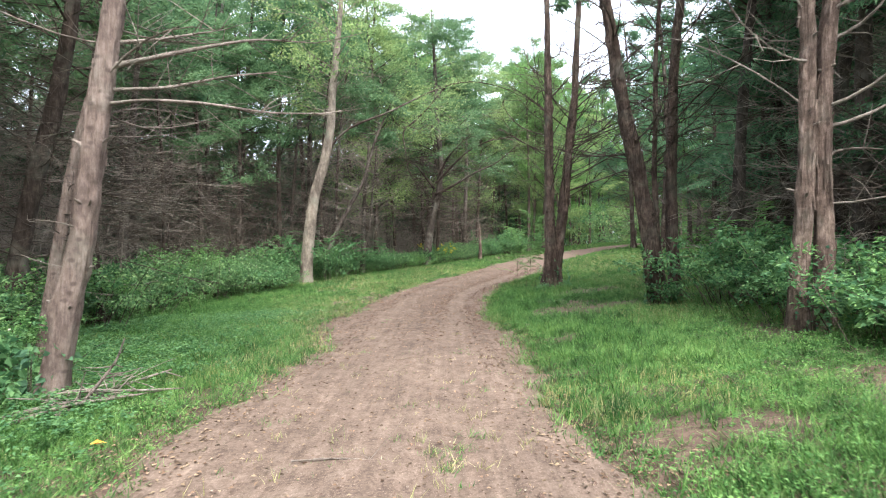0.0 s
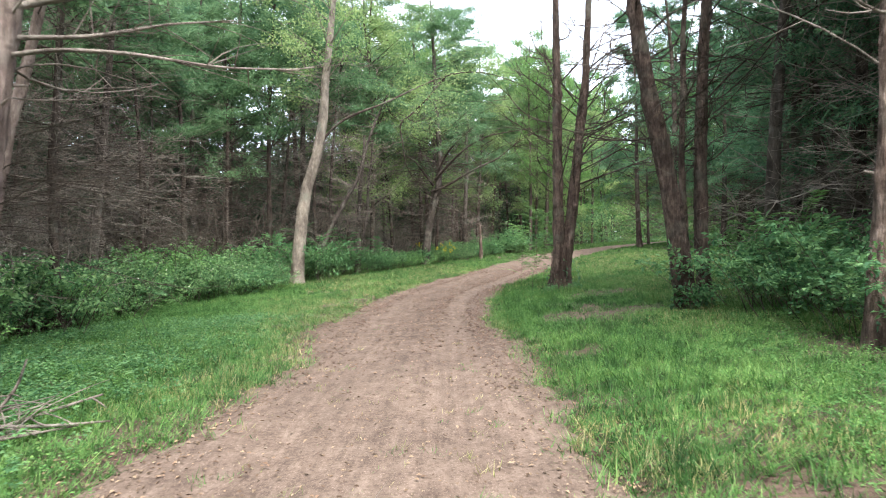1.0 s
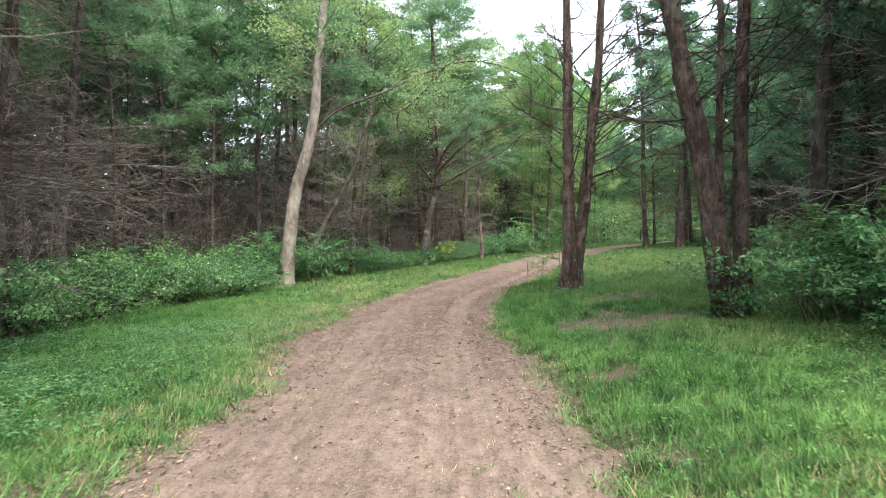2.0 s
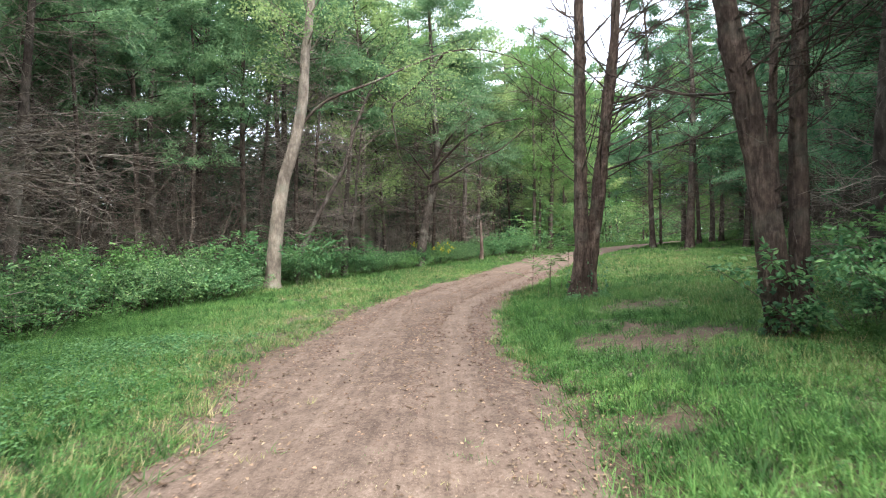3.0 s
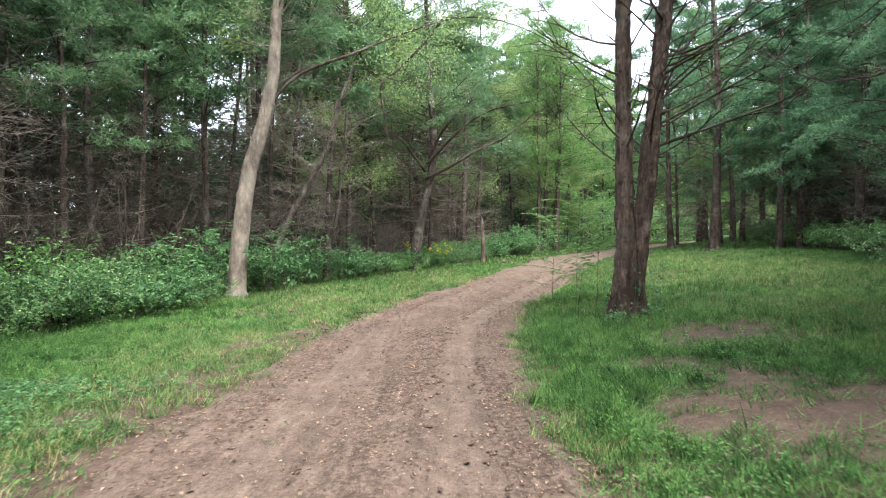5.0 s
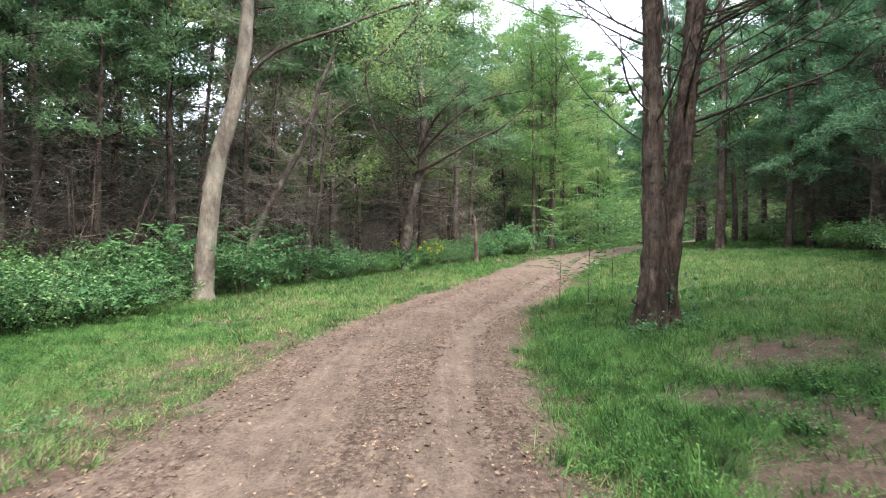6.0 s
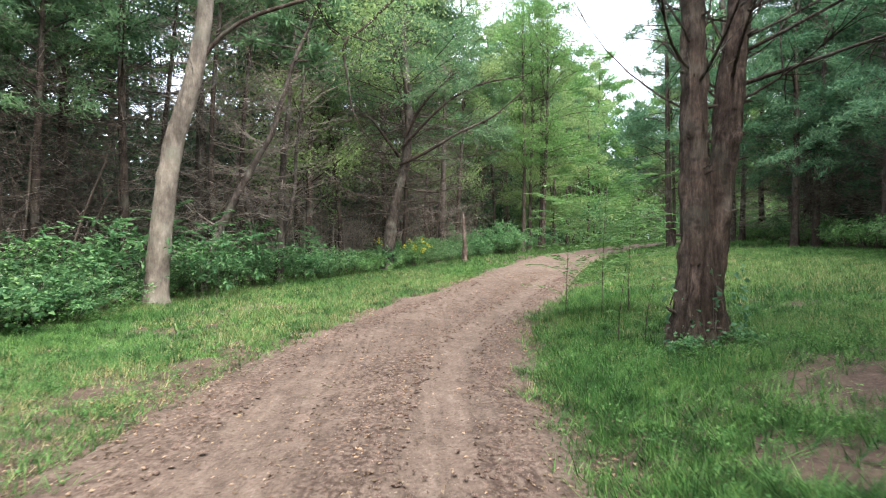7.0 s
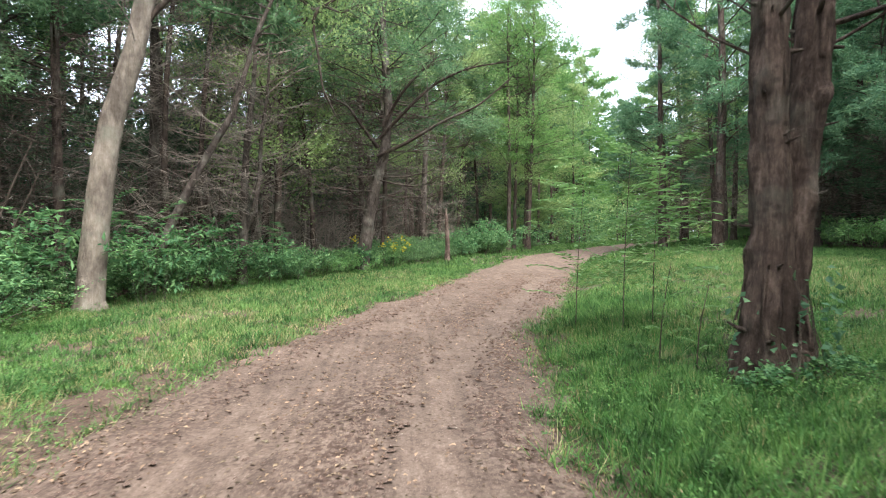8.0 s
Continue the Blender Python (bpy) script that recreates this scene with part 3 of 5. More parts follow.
# dark cedars standing close behind them
hero("cedar_tree", "dark leaning cedar with a ragged trunk and dead branches", (-8.1, 11.2),
     [([(-8.1, 11.2, 0), (-7.9, 11.2, 1.4), (-7.6, 11.2, 2.8), (-7.2, 11.2, 4.2), (-6.9, 11.2, 5.6)], 0.19, 0.15)],
     BARK_DARK, TWIG_BROWN, LEAF_CEDAR, 11.0, [{"n": (40, 1.6, 6.5, 2.6, (-10, 35)), "more": {"r": 0.017, "sub": 12}}],
     [{"n": (26, 5.8, 10.7, 2.8, (-5, 30), "cone"), "end": (0.12, -0.1)}], seed=25, sides=16)
hero("cedar_tree", "dark upright cedar with dense dead branches", (-8.9, 10.2),
     [([(-8.9, 10.2, 0), (-8.8, 10.2, 1.8), (-8.85, 10.2, 3.6), (-8.7, 10.2, 5.4)], 0.15, 0.12)],
     BARK_DARK, TWIG_BROWN, LEAF_CEDAR, 11.0, [{"n": (36, 1.6, 6.5, 2.4, (-10, 35)), "more": {"r": 0.016, "sub": 12}}],
     [{"n": (26, 5.4, 10.7, 2.8, (-5, 30), "cone"), "end": (0.12, -0.1)}], seed=26, sides=14)
# the pale bent tree at the edge of the wood
bent = hero("broadleaf_tree", "tall pale grey tree with a bent smooth trunk", (-5.95, 26.0),
     [([(-5.95, 26, 0.1), (-5.85, 26, 1.3), (-5.72, 26, 2.6), (-5.5, 26, 4.0), (-5.05, 26, 5.4), (-4.78, 26, 6.8), (-4.68, 26, 8.4), (-4.45, 26, 10.4), (-4.27, 26, 12.2)], 0.275, 0.2)],
     BARK_PALE, TWIG, LEAF_LIGHT, 14.5, [{"n": (14, 4.5, 9.0, 1.6, (-10, 40)), "stem": 0}],
     [{"n": (26, 7.4, 14.0, 3.2, (0, 45), "round"), "end": (0.26, -0.15), "stem": 0}], sides=18, flute=0.02, seed=13, leaf=(0.13, 0.075), per=200, flare=0.35, rough=0.06, knots=10)
for path, r0, r1 in (([(-5.15, 26, 5.3), (-4.8, 26, 6.2), (-4.35, 26, 6.7), (-3.5, 26.1, 7.15), (-2.5, 26.2, 7.4), (-1.9, 26.4, 7.8), (-0.9, 27.2, 8.5), (0.3, 28.3, 9.3), (1.5, 28.6, 9.6), (3.0, 28.8, 9.3), (4.2, 29.0, 8.7)], 0.06, 0.012),
                     ([(0.3, 28.3, 9.3), (-0.4, 28.5, 8.5), (-1.2, 28.5, 7.7), (-1.6, 28.4, 7.35), (-1.85, 28.4, 7.3)], 0.05, 0.035),
                     ([(-1.7, 28.4, 7.35), (-1.85, 28.4, 7.0), (-1.7, 28.4, 6.2), (-1.62, 28.5, 5.4), (-1.3, 28.5, 4.75)], 0.042, 0.015),
                     ([(-1.8, 28.4, 7.3), (-2.2, 28.3, 7.55), (-2.5, 28.2, 8.2)], 0.03, 0.012), ([(-1.6, 28.4, 7.4), (-1.1, 28.3, 7.2), (-0.7, 28.2, 7.4)], 0.03, 0.012)):
    a = Acc()
    base = np.array(bent.location)
    stem, rad = stem_of([np.array(p) - base for p in path], r0, r1, 24)
    tube(a, stem, rad, 8, 0.2, 0.0, 3)
    limb = part("limb", a, BARK_DARK, bent)
    f, n = Acc(), 16
    at = RNG.integers(8, 24, n)
    q2 = stem[at] + unit(RNG.normal(size=(n, 3)) * np.array([0.9, 0.7, 0.6]) + np.array([0.3, 0, -0.1])) * RNG.uniform(0.4, 1.4, (n, 1))
    twigs(f, stem[at], (stem[at] + q2) / 2 + RNG.normal(size=(n, 3)) * 0.1, q2, np.full(n, 0.012), np.full(n, 0.004), 4, 3)
    part("twig_spray", f, BARK_DARK, limb, kind="stuff")
    if r0 > 0.045:
        f, n = Acc(), 1500
        tip = q2[RNG.integers(0, len(q2), n)] + RNG.normal(size=(n, 3)) * np.array([0.42, 0.42, 0.3])
        blades(f, tip, RNG.normal(size=(n, 3)) + np.array([0, 0, -0.3]), RNG.uniform(0.06, 0.13, n), RNG.uniform(0.035, 0.07, n))
        part("leaf_spray", f, LEAF_LIGHT, limb, "fresh light green leaves", smooth=False, kind="stuff")
# the twin-stemmed cedar on the inside of the bend
hero("cedar_tree", "twin-stemmed dark cedar with ridged peeling bark", (3.3, 18.1),
     [([(3.1, 18.05, 0.3), (3.15, 18.05, 0.8), (3.2, 18.05, 1.4), (3.2, 18.05, 2.4), (3.19, 18.05, 3.4), (3.2, 18.05, 4.5), (3.2, 18.05, 6.04)], 0.165, 0.135),
      ([(3.43, 18.2, 0.3), (3.42, 18.2, 0.9), (3.48, 18.2, 1.5), (3.59, 18.2, 2.3), (3.66, 18.2, 3.0), (3.78, 18.2, 4.0), (3.86, 18.2, 4.7), (4.02, 18.2, 6.07)], 0.16, 0.135)],
     BARK_CEDAR, BARK_DARK, LEAF_CEDAR, 11.0,
     [{"n": (24, 2.5, 7.0, 2.6, (22, 62)), "more": {"r": 0.024, "sub": 8, "sag": -0.1}}, {"n": (18, 2.6, 6.6, 3.4, (14, 44)), "stem": 1, "more": {"r": 0.027, "sub": 14, "sag": -0.06, "az": np.array([-0.6, 0.2, 0.8, -0.2, 0.5, -0.9, 0.0])}}],
     [{"n": (6, 8.5, 10.6, 1.4, (10, 45), "round"), "end": (0.1, 0.0)}], seed=14, flare=0.55, rough=0.28, flute=0.085, knots=90, peel=(26, 30))
# the pair at the right of the track
hero("cedar_tree", "leaning dark red-brown cedar beside the grass verge", (4.26, 12.0),
     [([(4.28, 12.0, 0.3), (4.15, 12.0, 1.39), (3.98, 12.0, 2.51), (3.81, 12.0, 3.41), (3.6, 12.0, 4.43), (3.43, 12.0, 5.55), (3.29, 12.0, 6.45)], 0.168, 0.118)],
     BARK_CEDAR, BARK_DARK, LEAF_CEDAR, 11.0, [{"n": (38, 2.6, 7.5, 2.8, (-5, 40)), "more": {"r": 0.02, "sub": 10}}],
     [{"n": (9, 8.0, 10.6, 1.6, (0, 35), "cone"), "end": (0.1, -0.1)}], seed=15, peel=(18, 16))
hero("cedar_tree", "upright dark red-brown cedar with a slim side stem", (4.73, 12.3),
     [([(4.73, 12.3, 0.3), (4.67, 12.3, 1.38), (4.66, 12.3, 2.52), (4.68, 12.3, 3.66), (4.72, 12.3, 4.8), (4.8, 12.3, 5.83), (4.9, 12.3, 6.52)], 0.126, 0.1),
      ([(4.5, 12.25, 0.3), (4.35, 12.25, 1.72), (4.3, 12.25, 3.08), (4.35, 12.25, 4.21), (4.36, 12.25, 5.35), (4.46, 12.25, 6.48)], 0.06, 0.045)],
     BARK_CEDAR, BARK_DARK, LEAF_CEDAR, 10.5, [{"n": (26, 2.2, 7.5, 2.8, (-5, 40)), "more": {"r": 0.018, "sub": 10}}],
     [{"n": (8, 7.5, 10.2, 1.6, (0, 35), "cone"), "end": (0.1, -0.1)}], seed=16, peel=(10, 12))
# the double trunk with pale bark strips
hero("cedar_tree", "double-trunked cedar with pale peeling bark and dead limbs", (4.7, 7.7),
     [([(4.47, 7.68, 0.3), (4.51, 7.68, 1.04), (4.6, 7.68, 1.9), (4.64, 7.68, 2.62), (4.66, 7.68, 3.35), (4.68, 7.68, 4.07), (4.66, 7.68, 4.65)], 0.112, 0.1),
      ([(4.87, 7.74, 0.3), (4.88, 7.74, 1.04), (4.87, 7.74, 1.9), (4.87, 7.74, 2.62), (4.89, 7.74, 3.35), (4.93, 7.74, 4.07), (5.02, 7.74, 4.65)], 0.125, 0.11)],
     BARK_STRIPED, TWIG, LEAF_CEDAR, 10.5,
     [{"n": (9, 1.5, 5.2, 2.8, (12, 48)), "stem": 1, "more": {"r": 0.034, "sub": 7, "az": np.array([-0.3, 0.5, 0.0, -0.8, 0.9, 0.2, -0.5, 0.7, 1.2])}}, {"n": (7, 2.8, 5.2, 2.2, (10, 55)), "stem": 0, "more": {"r": 0.026, "sub": 8, "az": np.array([2.7, 3.5, 2.2, 3.0, 4.1, 3.3, 2.5])}}],
     [{"n": (26, 5.2, 10.2, 2.4, (0, 35), "cone"), "end": (0.1, -0.1)}], seed=17, flute=0.12, rough=0.24, knots=50, peel=(40, 10))
# edge of the wood across the bend
spread = hero("cedar_tree", "spreading cedar with a bent trunk at the wood's edge", (-1.0, 35.5),
     [([(-1.04, 35.5, 0.6), (-0.83, 35.5, 2.3), (-0.59, 35.5, 3.54), (-0.21, 35.5, 4.98), (-0.07, 35.5, 6.43), (-0.15, 35.5, 7.87), (-0.25, 35.5, 9.31)], 0.22, 0.13)],
     BARK_GREY, TWIG_BROWN, LEAF_CEDAR, 15.0, [{"n": (46, 2.0, 6.5, 4.4, (-12, 25)), "more": {"r": 0.03, "sub": 16}}],
     [{"n": (72, 5.4, 14.4, 4.9, (-6, 16), "cone"), "end": (0.15, -0.15)}], seed=18, sides=14, leaf=(0.17, 0.038), per=700)
for path in ([(-0.38, 35.4, 5.46), (0.4, 35.0, 6.24), (1.44, 34.6, 7.2), (2.65, 34.2, 7.73), (4.22, 33.8, 7.89)], [(-0.45, 35.4, 4.82), (0.61, 35.0, 5.25), (1.85, 34.6, 5.96), (3.05, 34.2, 6.4), (4.18, 33.8, 7.33)], [(-0.23, 35.4, 5.89), (0.24, 35.0, 6.76), (0.71, 34.6, 7.3), (1.62, 34.2, 8.06)], [(-0.45, 35.4, 5.14), (-1.06, 35.0, 5.91), (-1.45, 34.6, 6.44), (-2.22, 34.2, 6.75)]):
    a, f = Acc(), Acc()
    base = np.array(spread.location)
    stem, rad = stem_of([np.array(p) - base for p in path], 0.075, 0.018, 24)
    tube(a, stem, rad, 8, 0.2, 0.0, 5)
    limb = part("limb", a, BARK_DARK, spread)
    n = 26
    at = RNG.integers(6, 24, n)
    way = np.array(path[-1]) - np.array(path[0])
    q2 = stem[at] + unit(way[None] * 0.25 + RNG.normal(size=(n, 3)) * np.array([0.8, 0.8, 0.6])) * RNG.uniform(0.4, 1.2, (n, 1))
    twigs(f, stem[at], (stem[at] + q2) / 2 + RNG.normal(size=(n, 3)) * 0.06, q2, np.full(n, 0.014), np.full(n, 0.004), 4, 3)
    part("twig_spray", f, BARK_DARK, limb, kind="stuff")
hero("dead_tree", "forked dead cedar with tangled bare twigs", (-4.1, 30.6),
     [([(-4.1, 30.6, 0.4), (-4.02, 30.6, 2.09), (-4.0, 30.6, 3.35), (-3.93, 30.6, 4.45), (-3.77, 30.6, 5.87)], 0.14, 0.09),
      ([(-4.05, 30.6, 1.8), (-3.75, 30.6, 2.5), (-3.6, 30.6, 3.4), (-3.55, 30.6, 4.6), (-3.4, 30.6, 5.6)], 0.07, 0.05)],
     BARK_GREY, TWIG, LEAF_CEDAR, 8.0, [{"n": (36, 1.6, 7.0, 2.4, (-10, 45)), "more": {"r": 0.02, "sub": 10}}], [], seed=19, sides=12)
hero("dead_tree", "short pale broken trunk at the wood's edge", (2.4, 39.2),
     [([(2.4, 39.2, 0.8), (2.42, 39.2, 1.6), (2.4, 39.2, 2.2), (2.38, 39.2, 2.6)], 0.13, 0.12)],
     BARK_STRIPED, TWIG, LEAF_CEDAR, 2.3, [{"n": (4, 1.0, 2.0, 0.8, (0, 40))}], [], seed=28, sides=12, flute=0.03, rough=0.08)
hero("cedar_tree", "slanting grey dead-branched cedar at the wood's edge", (-5.7, 28.3),
     [([(-5.7, 28.3, 0.3), (-5.35, 28.3, 1.58), (-5.0, 28.3, 2.37), (-4.6, 28.3, 3.17), (-4.15, 28.3, 3.98), (-3.75, 28.3, 4.65)], 0.115, 0.08)],
     BARK_GREY, TWIG, LEAF_CEDAR, 8.5, [{"n": (40, 1.2, 6.0, 2.2, (-10, 35)), "more": {"sub": 9}}],
     [{"n": (16, 6.0, 8.2, 1.8, (0, 35), "cone"), "end": (0.1, -0.1)}], seed=20, sides=12)

hero("cedar_tree", "dark curved trunk bending away inside the wood", (-15.7, 32.0),
     [([(-15.7, 32, 0), (-16.1, 32, 1.4), (-16.8, 32, 3.1), (-17.5, 32, 4.2), (-18.2, 32, 4.9), (-18.8, 32, 6.0)], 0.2, 0.13)],
     BARK_DARK, TWIG_BROWN, LEAF_CEDAR, 12.0, [{"n": (16, 2.0, 6.0, 2.0, (0, 40))}],
     [{"n": (24, 6.5, 11.6, 2.2, (0, 30), "cone"), "end": (0.12, -0.1)}], seed=24, sides=12)

# ---- the wood ----
LEFT_Y, LEFT_X = [-60, 5, 12, 18, 22, 26, 30, 36, 44, 52, 60, 75, 120], [-7.0, -7.0, -8.6, -9.4, -8.6, -7.6, -5.6, -2.2, 1.6, 5.5, 10.5, 24, 66]
RIGHT_Y, RIGHT_X = [-60, 5, 13, 17, 22, 30, 40, 50, 60, 75, 120], [6.4, 6.2, 6.6, 9, 13, 17, 19.5, 23, 30, 44, 92]


def left_edge(y):
    return float(np.interp(y, LEFT_Y, LEFT_X))


def right_edge(y):
    return float(np.interp(y, RIGHT_Y, RIGHT_X))


BARE = "dark cedar with bare brown lower branches"
MODELS = {
    "cedar": [forest_cedar(101, 12.5, 0.14, 7.2, 1.0, LEAF_CEDAR, BARK_GREY, label=BARE, twig=TWIG), forest_cedar(102, 11.5, 0.11, 5.6, 1.0, LEAF_PINE, BARK_DARK, label=BARE),
              forest_cedar(103, 13.5, 0.16, 7.8, 1.0, LEAF_CEDAR, BARK_GREY, label=BARE, twig=TWIG), forest_cedar(104, 9.5, 0.08, 7.6, 1.0, LEAF_CEDAR, BARK_DARK, label=BARE, twig=TWIG),
              forest_cedar(105, 12.0, 0.12, 4.6, 1.0, LEAF_CEDAR, BARK_DARK, label=BARE)],
    "green": [forest_cedar(111, 12.5, 0.15, 2.4, 1.0, LEAF_PINE, BARK_DARK, label="dense green cedar with low drooping branches"),
              forest_cedar(112, 13.5, 0.17, 3.2, 1.0, LEAF_PINE, BARK_DARK, label="dense green cedar with low drooping branches")],
    "broad": [broad_tree(121, 14.5, 0.14, 4.2, 1.0, LEAF_BROAD, label="slender broadleaf tree with fresh green leaves"),
              broad_tree(122, 13.0, 0.11, 2.0, 1.0, LEAF_LIGHT, label="young broadleaf tree with yellow-green leaves")],
    "far_cedar": [forest_cedar(131, 13.5, 0.13, 6.8, 0.34, LEAF_CEDAR, BARK_DARK, label="cedar deep in the wood"), forest_cedar(132, 13.0, 0.12, 6.0, 0.34, LEAF_PINE, BARK_DARK, label="cedar deep in the wood")],
    "far_green": [forest_cedar(133, 13.0, 0.16, 0.8, 0.34, LEAF_PINE, BARK_DARK, label="green cedar deep in the wood")],
    "far_broad": [broad_tree(141, 17.0, 0.16, 2.0, 0.34, LEAF_BROAD, 3.6, label="leafy tree deep in the wood"), broad_tree(142, 17.0, 0.15, 1.0, 0.34, LEAF_LIGHT, 3.8, label="light green leafy tree beyond the track")],
}
USED = set()
PLACED = [(-4.18, 6.4), (-6.34, 9.5), (-5.95, 26), (3.3, 18.1), (4.26, 12), (4.73, 12.3), (4.7, 7.7), (-8.1, 11.2), (-8.9, 10.2), (-9.3, 15.8), (-1, 35.5), (-4.1, 30.6), (-5.7, 28.3), (-15.7, 32)]
PICK = random.Random(5)


def plant(kind, x, y, scale=1.0, number=None):
    models = MODELS[kind]
    ob = models[PICK.randrange(len(models)) if number is None else number]
    m = Matrix.LocRotScale((x, y, ground_z(x, y)), Euler((PICK.uniform(-0.04, 0.04), PICK.uniform(-0.04, 0.04), PICK.uniform(0, 6.28))),
                           (scale * PICK.uniform(0.9, 1.1),) * 2 + (scale * PICK.uniform(0.92, 1.12),))
    PLACED.append((x, y))
    if ob.name not in USED:
        USED.add(ob.name)
        ob.matrix_basis = m
        return ob
    c = copy_thing(ob, m)
    c.scale = m.to_scale()
    return c


def free(x, y, gap):
    return all((x - a) ** 2 + (y - b) ** 2 > gap * gap for a, b in PLACED)


# trees told apart across the bend
for kind, x, y, s in (("green", 14.2, 38.5, 1.25), ("green", 16.4, 37.0, 1.2), ("green", 18.6, 34.5, 1.2), ("green", 13.4, 42.0, 1.2), ("green", 8.9, 8.8, 0.95), ("green", 9.0, 11.2, 1.0), ("green", 8.4, 16.0, 0.9), ("broad", 15.2, 46, 1.0), ("cedar", 19.2, 47, 1.1), ("cedar", 20.2, 47.6, 1.1), ("green", 17.8, 37.3, 1.1), ("green", 19.5, 52.5, 1.3), ("green", 23, 50, 1.35), ("green", 22, 57, 1.4), ("cedar", 22.5, 45, 1.25), ("green", 25.5, 47, 1.3), ("broad", 17.0, 44.0, 1.0), ("broad", 7.0, 49.5, 1.1), ("broad", 7.7, 51.2, 1.15), ("broad", 8.4, 50.4, 1.05), ("broad", 8.8, 53.0, 1.2), ("far_broad", 9.6, 56.0, 0.8), ("far_broad", 11.2, 59.5, 0.82), ("far_broad", 13.5, 64.0, 0.85), ("far_broad", 16.5, 68.0, 0.9),
                      ("green", 15.2, 27.5, 1.0), ("green", 8.4, 13.6, 0.9), ("cedar", 6.6, 13.5, 0.9), ("cedar", 7.0, 10.0, 1.0)):
    plant(kind, x, y, s)
for x, y, k, model in ((-9.7, 12.9, 1.0, 3), (-10.9, 11.6, 1.0, 0), (-7.9, 13.9, 1.0, 3), (-10.3, 8.8, 1.0, 2), (-11.6, 15.2, 1.05, 2), (-9.9, 18.4, 1.0, 0), (-8.2, 7.8, 1.0, 3)):
    plant("cedar", x, y, k, model)
tries = 0
count = {"near": 0, "deep": 0, "ring": 0}
while tries < 9000 and count["near"] < 100:
    tries += 1
    y = PICK.uniform(-2, 54)
    if y < 6.5 or PICK.random() < 0.7:
        x = left_edge(y) - 0.4 - 7.0 * PICK.random() ** 1.2
        kind = "broad" if PICK.random() < (0.0 if y < 32 else 0.12 if y < 40 else 0.55) else "cedar"
    else:
        x = right_edge(y) + 0.5 + 5 * PICK.random()
        kind = PICK.choice(["green", "green", "cedar"]) if y < 40 else PICK.choice(["green", "broad", "cedar"])
    if free(x, y, 1.35):
        plant(kind, x, y, PICK.uniform(0.85, 1.1) * (1.0 if y < 28 else 1.1 if kind == "broad" else 1.3), PICK.choice([0, 2, 3]) if kind == "cedar" and x < 0 and y < 20 else None)
        count["near"] += 1
# deeper in the wood
tries = 0
while tries < 12000 and count["deep"] < 140:
    tries += 1
    y = PICK.uniform(-14, 92)
    if y < 7 or PICK.random() < 0.6:
        x = left_edge(y) - 5 - 12 * PICK.random()
        kind = PICK.choice(["far_cedar", "far_cedar", "far_cedar", "far_broad"])
    else:
        x = right_edge(y) + 3.5 + 10 * PICK.random()
        kind = PICK.choice(["far_green", "far_cedar", "far_green"]) if y < 45 else PICK.choice(["far_green", "far_broad", "far_broad"])
    if free(x, y, 2.1):
        plant(kind, x, y, PICK.uniform(0.85, 1.15) * (1.0 if y < 28 or kind == "far_broad" else 1.3))
        count["deep"] += 1
for x, y, k in ((6.9, 8.6, 1.0), (7.3, 11.6, 1.1), (8.2, 14.6, 1.0), (7.4, 9.6, 1.0), (8.9, 12.4, 1.1), (9.8, 8.2, 1.15)):
    plant("cedar", x, y, k)
# the far side, where the track goes out of sight, and behind the start
for k in range(24):
    x, y = PICK.uniform(4, 14), PICK.uniform(60, 84)
    if x < left_edge(y) - 1 and free(x, y, 2.2):
        plant(PICK.choice(["far_broad", "far_green"]), x, y, PICK.uniform(0.85, 1.05))
for k in range(90):
    x, y = PICK.uniform(6, 80), PICK.uniform(82, 112)
    if free(x, y, 2.6):
        plant(PICK.choice(["far_broad", "far_broad", "far_green"]), x, y, PICK.uniform(1.0, 1.3))
# unseen trees, added to close the wood behind and to shade the start
for k in range(90):
    x, y = PICK.uniform(-11, 11), PICK.uniform(-34, -2.5)
    if free(x, y, 2.3) and (x < -3.4 or y < -20):
        plant(PICK.choice(["far_broad", "far_green", "far_cedar"]), x, y, PICK.uniform(0.8, 1.0))
for models in MODELS.values():
    for ob in models:
        if ob.name not in USED:
            ob.location = (-30, 40, ground_z(-30, 40))


